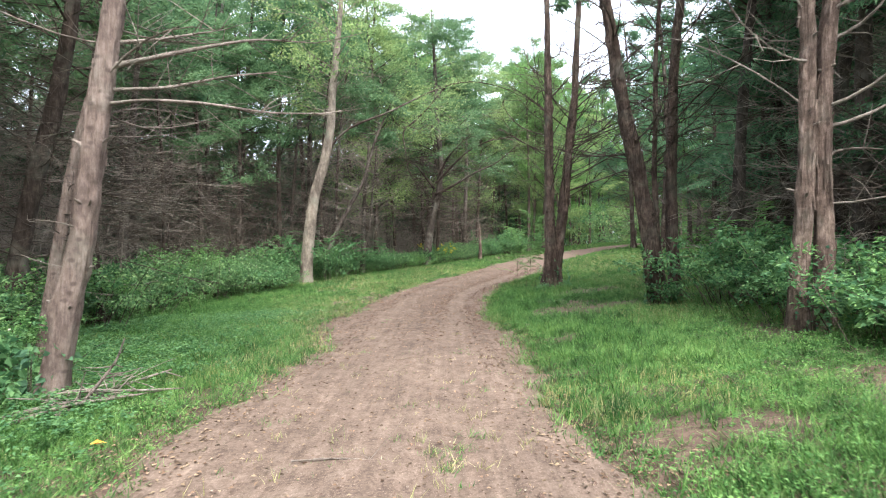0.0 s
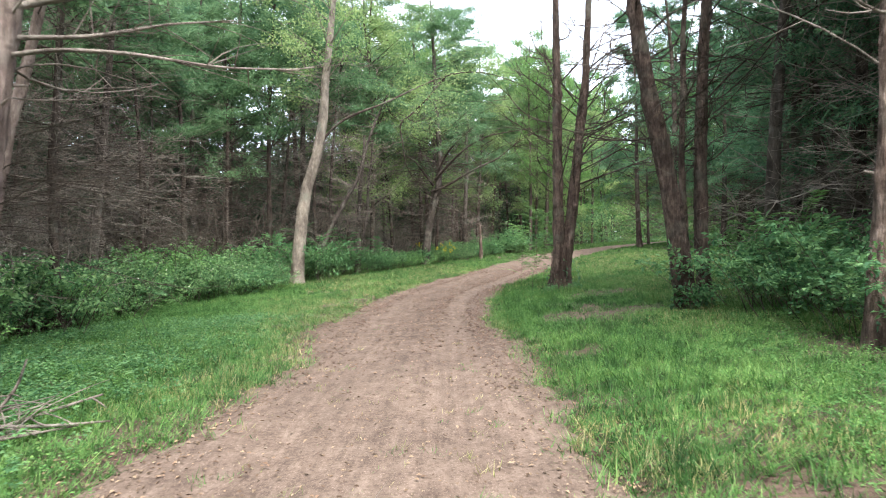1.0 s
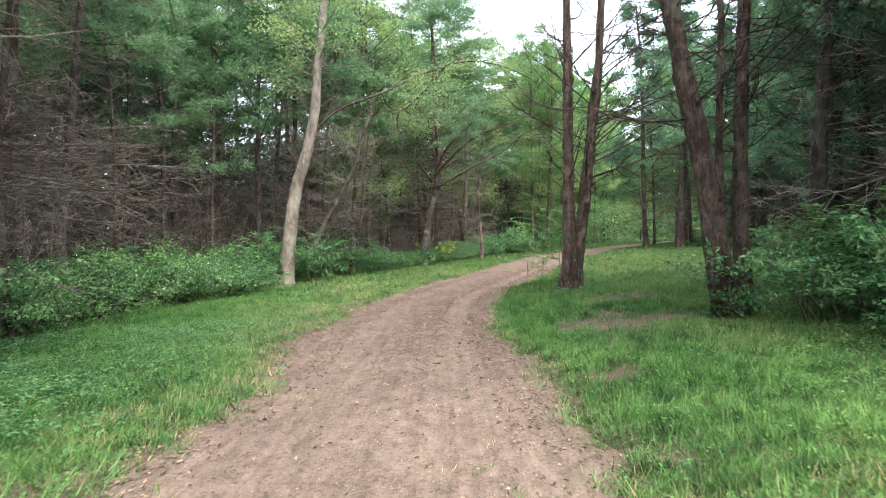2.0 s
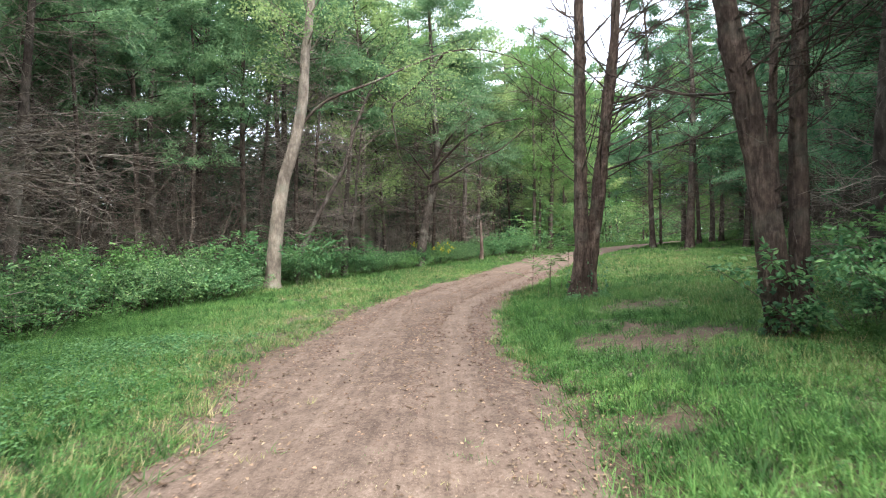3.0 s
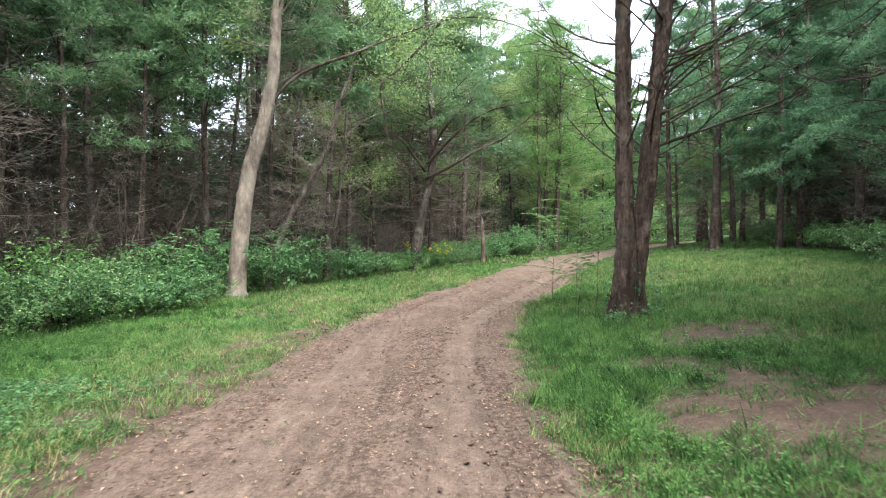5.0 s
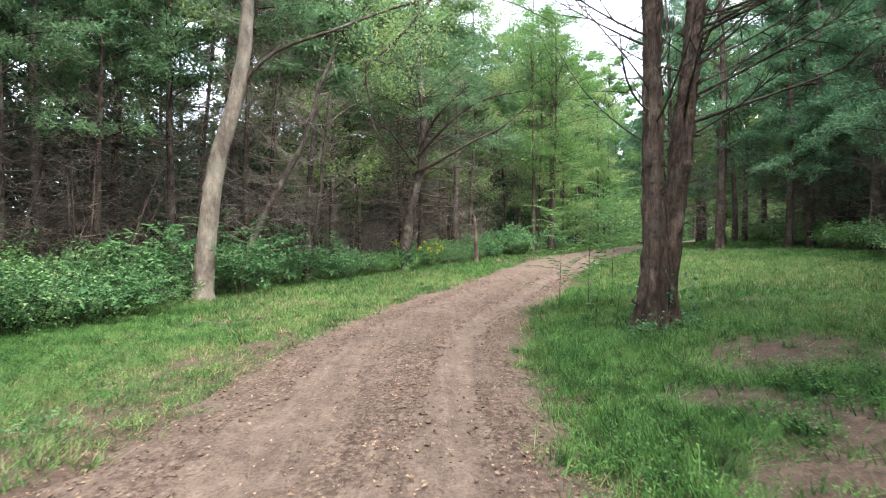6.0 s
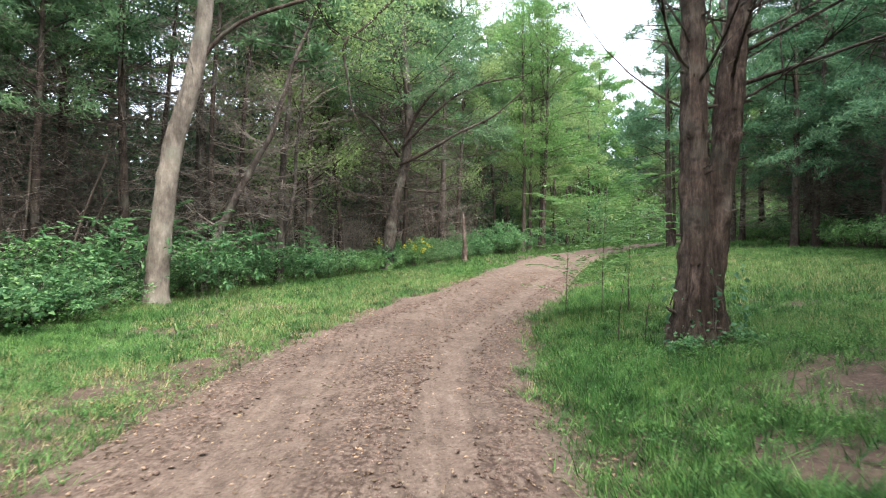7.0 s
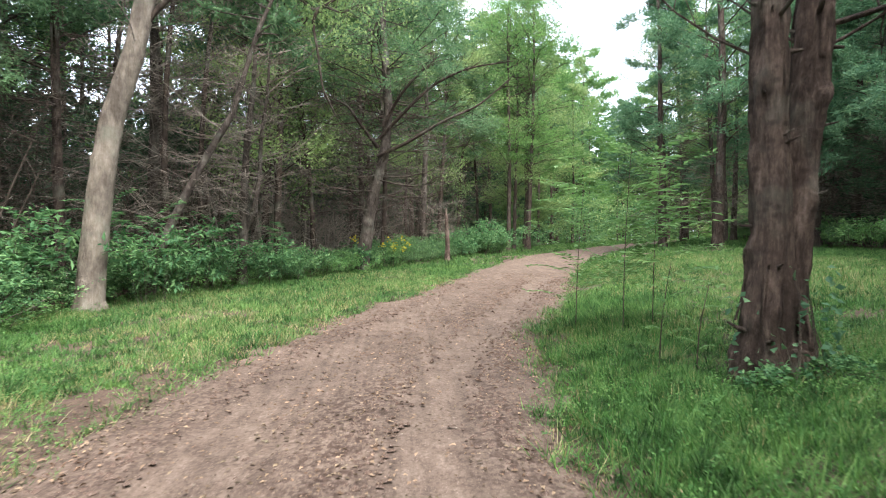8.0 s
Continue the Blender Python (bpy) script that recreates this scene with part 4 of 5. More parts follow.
# ---- shrubs ----
def shrub(seed, w, hgt, n, leaf, width, green, label, flowers=None, name="shrub"):
    global RNG
    RNG = np.random.default_rng(seed)
    ob = root(name, label, "shrub", "shrubs along the wood's edge")
    k = max(9, int(n / 90))
    foot = RNG.normal(size=(k, 3)) * np.array([w * 0.28, w * 0.28, 0])
    tip = foot * 1.7 + np.stack([RNG.normal(size=k) * w * 0.12, RNG.normal(size=k) * w * 0.12, hgt * RNG.uniform(0.55, 1.05, k)], 1)
    mid = (foot + tip) / 2 + np.array([0, 0, hgt * 0.12])
    foot[:, 2] = -0.08
    a = Acc()
    twigs(a, foot, mid, tip, np.full(k, 0.008), np.full(k, 0.003), 4, 3)
    part("stemwork", a, TWIG_BROWN, ob, kind="stuff")
    a, shoots = Acc(), 6
    s = np.sqrt(RNG.uniform(0.06, 1.0, (k, shoots)))
    q0 = bow(foot[:, None], mid[:, None], tip[:, None], s).reshape(-1, 3)
    way = unit(RNG.normal(size=q0.shape) * np.array([1, 1, 0.4]) + np.array([0, 0, 0.45]))
    q2 = q0 + way * (hgt * RNG.uniform(0.16, 0.42, len(q0)))[:, None]
    per = max(4, n // (k * shoots))
    t = RNG.uniform(0.05, 1.05, (len(q0), per, 1))
    c = q0[:, None] * (1 - t) + q2[:, None] * t
    out = RNG.normal(size=c.shape) * np.array([1, 1, 0.5]) + way[:, None] * 0.6
    c = c + unit(out) * RNG.uniform(0.0, 0.5 * leaf + 0.03, c.shape[:2])[..., None]
    c[..., 2] = np.maximum(c[..., 2], 0.03)
    m = c.shape[0] * c.shape[1]
    blades(a, c.reshape(-1, 3), (out + np.array([0, 0, -0.25])).reshape(-1, 3), leaf * RNG.uniform(0.6, 1.3, m), width * RNG.uniform(0.7, 1.3, m),
           RNG.normal(size=(m, 3)) * 0.5 + np.array([0, 0, 1.0]), 0.2)
    part("foliage", a, green, ob, smooth=False, kind="stuff")
    if flowers:
        material, count, size = flowers
        a = Acc()
        pick = RNG.integers(0, k, count)
        fc = tip[pick] + RNG.normal(size=(count, 3)) * 0.07
        blades(a, fc, RNG.normal(size=(count, 3)), np.full(count, size), np.full(count, size), None, 0.1)
        part("blossom", a, material, ob, "small blossoms", smooth=False, kind="stuff")
    return ob


SHRUBS = [
    shrub(201, 1.5, 1.05, 2600, 0.075, 0.043, LEAF_HEDGE, "bushy grey-green undergrowth with a few white flowers", (PETAL_WHITE, 16, 0.034)),
    shrub(202, 1.6, 0.9, 2400, 0.08, 0.045, LEAF_BUSH, "low blue-green leafy undergrowth"),
    shrub(203, 1.2, 1.2, 2600, 0.065, 0.034, LEAF_WEED, "light green leafy weeds at the wood's edge", (PETAL_WHITE, 6, 0.028)),
    shrub(204, 1.2, 1.7, 700, 0.17, 0.075, LEAF_BUSH, "tall sapling with drooping compound leaves"),
    shrub(209, 1.1, 0.8, 420, 0.15, 0.11, LEAF_BUSH, "low plant with large soft green leaves"),
    shrub(210, 1.5, 0.95, 1500, 0.095, 0.055, LEAF_HEDGE, "leafy grey-green undergrowth along the far verge"),
    shrub(211, 1.4, 0.9, 1500, 0.085, 0.048, LEAF_WEED, "light green leafy weeds along the far verge"),
]
YELLOW = shrub(205, 1.2, 1.3, 1100, 0.10, 0.045, LEAF_WEED, "green bush topped with yellow flowers", (PETAL_YELLOW, 150, 0.085))
SHRUB_USED = set()


def plant_shrub(model, x, y, s=1.0):
    m = Matrix.LocRotScale((x, y, ground_z(x, y)), Euler((0, 0, PICK.uniform(0, 6.28))), (s, s, s * PICK.uniform(0.85, 1.15)))
    if model.name not in SHRUB_USED:
        SHRUB_USED.add(model.name)
        model.matrix_basis = m
        return model
    c = copy_thing(model, m)
    c.scale = m.to_scale()
    return c



def thicket(seed, w, hgt, label):
    """A tangle of dead standing stems with fine twigs."""
    global RNG
    RNG = np.random.default_rng(seed)
    ob = root("dead_thicket", label, "thicket", "dead thickets in the wood")
    a = Acc()
    for k in range(9):
        foot = np.array([RNG.normal() * w * 0.4, RNG.normal() * w * 0.4, -0.1])
        top = foot + np.array([RNG.normal() * 0.5, RNG.normal() * 0.5, hgt * RNG.uniform(0.6, 1.05)])
        stem = path_points([foot, (foot + top) / 2 + RNG.normal(size=3) * 0.12, top], 8)
        tube(a, stem, np.linspace(0.03, 0.01, 8) * RNG.uniform(0.7, 1.4), 5)
        dead_wood(a, stem, 11, 0.4, hgt * 0.9, 1.4, (-20, 50), 0.0, 0.011, 7, sublen=0.5)
    part("tangle", a, TWIG if seed % 2 else TWIG_BROWN, ob, kind="stuff")
    return ob


THICKETS = [thicket(221, 1.6, 3.2, "tangle of grey-brown dead saplings"), thicket(222, 1.8, 3.8, "tangle of grey-brown dead saplings"), thicket(223, 1.5, 2.6, "tangle of grey-brown dead saplings")]
for y in np.arange(9.0, 50.0, 1.15):
    plant_shrub(THICKETS[PICK.randrange(3)], left_edge(y) - PICK.uniform(0.6, 4.5), y, PICK.uniform(0.8, 1.15))
plant_shrub(YELLOW, -0.15, 36.3, 0.9)


def bank(name, label, material, n, seed, spot, tall, size, clump=50, loose=1.0):
    """Undergrowth too far off to tell apart: clumps of leaves up to a ragged height."""
    global RNG
    RNG = np.random.default_rng(seed)
    k = n // clump
    cx, cy = spot(RNG.random(k), RNG.random(k))
    top = tall * (0.55 + 0.9 * fractal(cx * 0.35, cy * 0.35, seed))
    cz = top * RNG.random(k)
    wide = RNG.uniform(0.3, 0.85, k) * loose
    n = k * clump
    off = RNG.normal(size=(n, 3)) * np.repeat(wide, clump)[:, None] * np.array([1, 1, 0.6])
    x, y = np.repeat(cx, clump) + off[:, 0], np.repeat(cy, clump) + off[:, 1]
    z = np.maximum(land(x, y) + 0.05, land(x, y) + np.repeat(cz, clump) + off[:, 2])
    acc = Acc()
    blades(acc, np.stack([x, y, z], 1), off + RNG.normal(size=(n, 3)) * 0.5 + np.array([0, 0, -0.2]), size * RNG.uniform(0.5, 1.3, n), size * 0.55 * RNG.uniform(0.6, 1.3, n))
    return tagged(new(name, acc.mesh(name, material, False)), label, "undergrowth", kind="stuff")


def left_bank(a, b):
    y = -14 + 86 * a
    return np.interp(y, LEFT_Y, LEFT_X) - 5.5 - 13 * b, y


def deep_bank(a, b):
    y = 4 + 74 * a
    return np.interp(y, LEFT_Y, LEFT_X) - 17 - 7 * b, y


def right_bank(a, b):
    y = -14 + 98 * a
    return np.interp(y, RIGHT_Y, RIGHT_X) + 3 + 7 * b, y


def far_bank(a, b):
    y = 58 + 34 * a
    return track(y) + np.where(b < 0.5, -1, 1) * (5 + 26 * np.abs(b - 0.5) * 2) * np.where(y < 80, 1, 0) + np.where(y < 80, 0, (b - 0.5) * 90), y


def end_bank(a, b):
    return 8 + 88 * a, 86 + 12 * b


bank("far_undergrowth", "leafy thicket closing the view beyond the track", LEAF_BROAD, 90000, 234, end_bank, 11.0, 0.62, 50, 1.7)
def tangle(name, label, material, n, seed, spot, z0, z1, length, width):
    """Fine dead twigs past counting between the trunks."""
    global RNG
    RNG = np.random.default_rng(seed)
    x, y = spot(RNG.random(n), RNG.random(n))
    keep = RNG.random(n) < np.clip(fractal(x * 0.5, y * 0.5, seed + 1) * 3.2 - 0.9, 0.1, 1)
    x, y = x[keep], y[keep]
    n = len(x)
    z = land(x, y) + z0 + (z1 - z0) * RNG.random(n) ** 1.3
    d = RNG.normal(size=(n, 3)) * np.array([1, 1, 0.55]) + np.array([0, 0, 0.12])
    acc = Acc()
    needles(acc, np.stack([x, y, z], 1), d, length * RNG.uniform(0.4, 1.4, n), width * RNG.uniform(0.6, 1.4, n))
    return tagged(new(name, acc.mesh(name, material, False)), label, "dead twigs", kind="stuff")


def left_tangle(a, b):
    y = 6 + 50 * a
    return np.interp(y, LEFT_Y, LEFT_X) - 0.8 - 5 * b ** 1.5, y


def right_tangle(a, b):
    y = 2 + 34 * a
    return np.interp(y, RIGHT_Y, RIGHT_X) + 1 + 7 * b, y


tangle("twig_tangle", "fine grey-brown dead twigs between the trunks", TWIG_BROWN, 26000, 241, left_tangle, 0.5, 7.0, 0.7, 0.010)
tangle("twig_tangle", "fine pale dead twigs between the trunks", TWIG, 48000, 242, left_tangle, 0.6, 6.0, 0.75, 0.009)
tangle("twig_tangle", "fine dark dead twigs among the cedars", TWIG_BROWN, 30000, 243, right_tangle, 1.0, 7.0, 0.9, 0.014)
# the inner banks carry the wood's shade in their dark leaf colour
bank("wood_undergrowth", "undergrowth deep in the wood, its leaves darkened for shade", LEAF_SHADED, 120000, 231, left_bank, 6.8, 0.40)
bank("wood_undergrowth", "thicket far inside the wood, its leaves coloured as if shaded", LEAF_SHADED, 36000, 236, deep_bank, 8.5, 0.7, 50, 1.4)
bank("wood_undergrowth", "undergrowth beneath the green cedars, with shade in its leaf colour", LEAF_SHADED, 44000, 232, right_bank, 4.5, 0.34)
bank("far_undergrowth", "light green undergrowth where the track bends away", LEAF_LIGHT, 18000, 233, far_bank, 3.6, 0.24, 90, 1.2)
bank("far_undergrowth", "green undergrowth where the track bends away", LEAF_BUSH, 40000, 235, far_bank, 4.2, 0.24, 90, 1.2)
for y in np.arange(4.0, 58.0, 0.62):
    for row in range(2):
        off = 1.3 - 1.2 * row + PICK.uniform(-0.5, 0.5)
        x = left_edge(y) + off
        if y < 13:
            x -= 0.8
        x -= 0.75 * math.exp(-((y - 26) / 2.5) ** 2) + 0.9 * min(1.0, max(0.0, (21.5 - y) / 3)) + 0.8 * min(1.0, max(0.0, (y - 27) / 2)) * (y < 44)
        low = (PICK.uniform(0.8, 1.3) if y < 25 else PICK.uniform(0.35, 0.95)) * (0.6 + 0.85 * float(fractal(np.array([y * 0.45]), np.array([row * 3.0]), 77)[0]))
        plant_shrub(SHRUBS[PICK.choice([0, 0, 0, 1, 1, 2, 4]) if y < 30 else PICK.choice([5, 5, 1, 0])], x, y + PICK.uniform(-0.3, 0.3), low)
for x, y, s in ((-6.6, 26.2, 1.0), (-5.0, 26.6, 0.8), (-7.0, 24.6, 1.0), (-4.9, 29.0, 0.9), (-3.4, 30.5, 0.8)):
    plant_shrub(SHRUBS[3], x, y, s)
for x, y, k, s in ((5.9, 11.4, 3, 0.8), (5.6, 10.6, 1, 1.2), (5.2, 9.8, 1, 1.0), (6.0, 9.2, 1, 1.2), (5.2, 8.4, 1, 0.9), (5.6, 7.4, 1, 1.0), (5.2, 6.4, 2, 0.9), (5.6, 5.4, 1, 1.0),
                   (5.5, 11.9, 1, 0.6), (6.4, 11.6, 1, 1.3), (7.2, 13.0, 2, 1.2), (5.9, 4.2, 1, 1.0), (-5.6, 7.0, 1, 0.7), (-5.9, 8.2, 2, 0.8), (-6.4, 6.6, 0, 1.0),
                   (10, 17.5, 2, 1), (12, 21, 2, 1.1), (14.2, 25.2, 0, 1.2), (16.2, 29.0, 2, 1.1), (8.2, 15.8, 1, 1.1)):
    plant_shrub(SHRUBS[k], x, y, s)
# the hedge in front of the wood where the track bends away
for k in range(20):
    y = 31.5 + 0.75 * k
    x = float(np.interp(y, [31, 34.5, 36, 38.6, 42.2, 45.4, 50], [-2.6, -0.6, 0.2, 1.8, 3.75, 6.3, 9.4])) - 1.0 + PICK.uniform(-0.35, 0.2)
    if abs(y - 36.3) > 0.6:
        plant_shrub(SHRUBS[PICK.choice([5, 1, 0, 6, 4])], x, y, PICK.uniform(0.4, 1.0))
plant_shrub(SHRUBS[1], 5.3, 46.3, 1.75)
plant_shrub(SHRUBS[1], 4.5, 45.2, 1.5)
y = 30.0
while y < 70:
    plant_shrub(SHRUBS[PICK.choice([5, 6])], right_edge(y) + PICK.uniform(-0.8, 0.6), y, PICK.uniform(0.9, 1.4))
    y += 1.1


# ---- grass, weeds, litter ----
def scatter(n, x0, x1, y0, y1):
    return RNG.uniform(x0, x1, n), RNG.uniform(y0, y1, n)


BALD = [(3.5, 16.0, 0.9, 0.65), (4.1, 16.6, 0.7, 0.5), (2.6, 14.7, 0.5, 0.5), (2.7, 13.6, 0.6, 0.45), (2.2, 12.7, 0.6, 0.55), (2.9, 12.2, 0.65, 0.5), (3.7, 12.7, 0.6, 0.45), (1.75, 9.3, 0.35, 0.5), (2.05, 4.4, 0.7, 0.45), (-2.7, 15.2, 0.8, 0.7),
        (-2.3, 19.0, 0.5, 1.2), (-3.1, 24.3, 0.8, 0.7), (-3.2, 13.6, 0.6, 0.5), (-2.15, 12.4, 0.5, 1.8)]


def cover(x, y):
    """0..1: how densely grass stands."""
    u = x - track(y)
    e = track_edge(u, y)
    g = np.clip((-e + 0.28) / 0.7, 0, 1) ** 1.5
    g = g * np.clip(0.3 + 2.2 * (fractal(x * 1.3, y * 1.3, 41) - 0.25), 0.2, 1)
    for bx, by, rx, ry in BALD:
        g = g * (1 - 0.93 * np.clip(1.5 * np.exp(-((x - bx) / rx) ** 2 - ((y - by) / ry) ** 2) * np.clip(fractal(x * 3.5, y * 3.5, 43) * 4.5 - 1.0, 0, 1), 0, 1))
    shade = np.clip((x - np.interp(y, LEFT_Y, LEFT_X)) / 1.5 + 0.3, 0.0, 1) * np.clip((np.interp(y, RIGHT_Y, RIGHT_X) - x) / 1.5 + 0.6, 0.0, 1)
    return g * shade


def grass(name, label, material, n, box, height, width, lean, seed, keep=None, tuft=10, where=cover):
    """Blades in loose tufts, each blade one bent-over triangle."""
    global RNG
    RNG = np.random.default_rng(seed)
    x, y = scatter(n // tuft, *box)
    p = where(x, y)
    if keep is not None:
        p = p * keep(x, y)
    ok = RNG.random(len(x)) < p
    x, y = x[ok], y[ok]
    high = height * RNG.uniform(0.25, 1.6, len(x)) * (0.35 + 1.1 * fractal(x * 0.7, y * 0.7, 47))
    x, y, high = np.repeat(x, tuft), np.repeat(y, tuft), np.repeat(high, tuft)
    k = len(x)
    x, y = x + RNG.normal(size=k) * 0.045, y + RNG.normal(size=k) * 0.045
    base = np.stack([x, y, land(x, y) - 0.01], 1)
    a = RNG.uniform(0, 2 * np.pi, k)
    tall = high * RNG.uniform(0.5, 1.2, k)
    ln = lean * RNG.uniform(0.1, 1.2, k)
    side = np.stack([-np.sin(a + 0.5), np.cos(a + 0.5), 0 * a], 1) * (width * RNG.uniform(0.7, 1.3, k))[:, None]
    fwd = np.stack([np.cos(a), np.sin(a), 0 * a], 1)
    tip = base + fwd * (tall * ln)[:, None] + np.array([0, 0, 1]) * (tall * (1 - 0.25 * ln))[:, None]
    acc = Acc()
    acc.add(np.stack([base - side * 0.5, base + side * 0.5, tip], 1), None, np.arange(k * 3).reshape(-1, 3))
    return tagged(new(name, acc.mesh(name, material, False)), label, "grass", kind="stuff")


def weeds(name, label, material, n, box, size, seed, keep=None, high=0.16):
    global RNG
    RNG = np.random.default_rng(seed)
    x, y = scatter(n, *box)
    p = cover(x, y)
    if keep is not None:
        p = p * keep(x, y)
    ok = RNG.random(n) < p
    x, y = x[ok], y[ok]
    k, per = len(x), 5
    tall = RNG.uniform(0.03, high, k)
    a = RNG.uniform(0, 6.28, (k, per))
    c = np.stack([x, y, land(x, y) + tall], 1)[:, None] + RNG.normal(size=(k, per, 3)) * np.array([0.03, 0.03, 0.02])
    d = np.stack([np.cos(a), np.sin(a), RNG.uniform(-0.3, 0.4, (k, per))], -1)
    acc = Acc()
    m = k * per
    blades(acc, c.reshape(-1, 3), d.reshape(-1, 3), size * RNG.uniform(0.6, 1.4, m), size * 0.6 * RNG.uniform(0.7, 1.3, m), RNG.normal(size=(m, 3)) * 0.3 + np.array([0, 0, 1]), 0.2)
    return tagged(new(name, acc.mesh(name, material, False)), label, "weeds", kind="stuff")


def dry_strip(x, y):
    """The parched band along the outer edge of the bend."""
    u = x - track(y)
    return np.exp(-((u + 2.9) / 0.85) ** 2) * np.clip((y - 9) / 3, 0, 1) * np.clip((32 - y) / 4, 0, 1)


def thinned(x, y):
    return 1 - 0.6 * dry_strip(x, y) * np.clip(fractal(x * 0.8, y * 0.5, 49) * 2.4 - 0.4, 0, 1)


def sunny(x, y):
    u = x - track(y)
    strip = 1.8 * dry_strip(x, y)
    # the glade's yellow lawn, its pale blades also standing in for brighter light
    glade = 1.3 * np.clip((u - 2.0) / 1.5, 0, 1) * np.clip((y - 17.5) / 2, 0, 1)
    return np.clip(strip + glade + (fractal(x * 0.5, y * 0.35, 51) - 0.45) * 5, 0, 1)


def lush(x, y):
    """Longer grass on the inside of the bend and below the shrubs."""
    u = x - track(y)
    return np.clip(np.exp(-((u - 2.3) / 0.9) ** 2) * (0.4 + 1.4 * np.exp(-((y - 15.8) / 2.4) ** 2)) + 1.0 * np.exp(-((x - np.interp(y, LEFT_Y, LEFT_X) - 2.7) / 0.95) ** 2) + 0.8 * np.clip((-u - 2.3) / 0.8, 0, 1) * np.clip((14 - y) / 4, 0, 1), 0, 1)


def crown_strip(x, y):
    """Sparse tufts along the middle of the track."""
    u = x - track(y)
    return (0.03 + 0.55 * np.exp(-((u - 0.1) / 0.45) ** 2) * np.clip(fractal(x * 2, y * 1.2, 57) * 3 - 1.5, 0, 1)) * (np.abs(u) < 1.5) * np.clip((12 - y) / 5, 0.05, 1)


def anywhere(x, y):
    return np.ones_like(x)


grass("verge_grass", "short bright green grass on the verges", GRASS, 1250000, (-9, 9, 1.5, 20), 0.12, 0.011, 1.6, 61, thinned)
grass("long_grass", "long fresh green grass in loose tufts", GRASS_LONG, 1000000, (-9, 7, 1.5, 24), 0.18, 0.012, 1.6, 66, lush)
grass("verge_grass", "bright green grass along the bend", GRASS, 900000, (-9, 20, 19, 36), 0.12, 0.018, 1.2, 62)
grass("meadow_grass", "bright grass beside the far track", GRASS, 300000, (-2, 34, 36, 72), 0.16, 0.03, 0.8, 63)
grass("dry_grass", "yellowed dry grass among the green, thickened to brighten the glade", GRASS_DRY, 560000, (-7, 13, 2, 34), 0.12, 0.009, 1.1, 64, sunny)
grass("verge_grass", "short grass beside the start of the track", GRASS, 160000, (-9, 7, -9, 1.5), 0.15, 0.02, 0.9, 68)
grass("track_tufts", "sparse short grass tufts on the track's middle", GRASS_DRY, 60000, (-2.2, 1.5, 2, 14), 0.07, 0.007, 1.2, 67, crown_strip, 12, anywhere)
grass("track_tufts", "small green grass tufts on the track's middle", GRASS, 70000, (-2.2, 1.5, 2, 14), 0.06, 0.007, 1.5, 74, crown_strip, 14, anywhere)
weeds("ground_weeds", "low broad-leaved weeds in the grass", LEAF_CLOVER, 50000, (-8, 6.5, 2, 20), 0.03, 65, lambda x, y: 0.25 + np.clip(fractal(x * 0.8, y * 0.8, 53) * 2.5 - 0.9, 0, 1))

weeds("ground_weeds", "dark green leafy weeds beside the leaning cedar", LEAF_BUSH, 16000, (-7.5, -2.2, 2, 15), 0.05, 69, lambda x, y: np.clip((-x - 2.6) / 1.2, 0, 1) * np.clip(fractal(x * 1.1, y * 1.1, 55) * 2.6 - 0.5, 0.1, 1))


def bank_foot(x, y):
    """The ragged strip where the shrubs run out into the grass."""
    front = np.interp(y, [8, 16, 20, 23, 26, 28, 31, 36, 44], [-7.6, -7.9, -7.2, -6.4, -6.0, -5.2, -3.6, -0.4, 4.2])
    return np.exp(-((x - front + 0.1) / 0.5) ** 2) * np.clip(fractal(x * 0.9, y * 0.9, 63) * 3 - 0.7, 0.15, 1)


weeds("bank_weeds", "leafy weeds and tall grass at the foot of the shrubs", LEAF_WEED, 40000, (-9.5, 0, 9, 38), 0.055, 73, bank_foot, 0.42)


def litter(name, label, n, box, size, seed, where):
    global RNG
    RNG = np.random.default_rng(seed)
    x, y = scatter(n, *box)
    ok = RNG.random(n) < where(x, y)
    x, y = x[ok], y[ok]
    k = len(x)
    a = RNG.uniform(0, 6.28, k)
    d = np.stack([np.cos(a), np.sin(a), RNG.normal(size=k) * 0.15], 1)
    acc = Acc()
    s = size * RNG.uniform(0.4, 1.4, k)
    blades(acc, np.stack([x, y, land(x, y) + 0.022], 1), d, s, s * 0.55, RNG.normal(size=(k, 3)) * 0.25 + np.array([0, 0, 1]), 0.2)
    return tagged(new(name, acc.mesh(name, LITTER, False)), label, "leaf litter", kind="stuff")


def on_track(x, y):
    u = x - track(y)
    e = track_edge(u, y)
    return np.clip(0.2 + 1.2 * np.exp(-(e / 0.42) ** 2) * np.clip(fractal(x * 1.4, y * 0.9, 59) * 2.6 - 0.5, 0.2, 1) + 0.9 * np.exp(-((u + 0.05) / 0.45) ** 2) * np.clip((y - 8) / 6, 0, 1), 0, 1) * (e > -0.6)


litter("fallen_leaves", "small dry fallen leaves on the track", 100000, (-3.4, 8, 2, 32), 0.036, 71, on_track)
litter("forest_litter", "brown leaf litter under the trees", 30000, (-16, -5, 3, 34), 0.07, 72, lambda x, y: np.clip((np.interp(y, LEFT_Y, LEFT_X) + 1.5 - x) / 2, 0, 1))


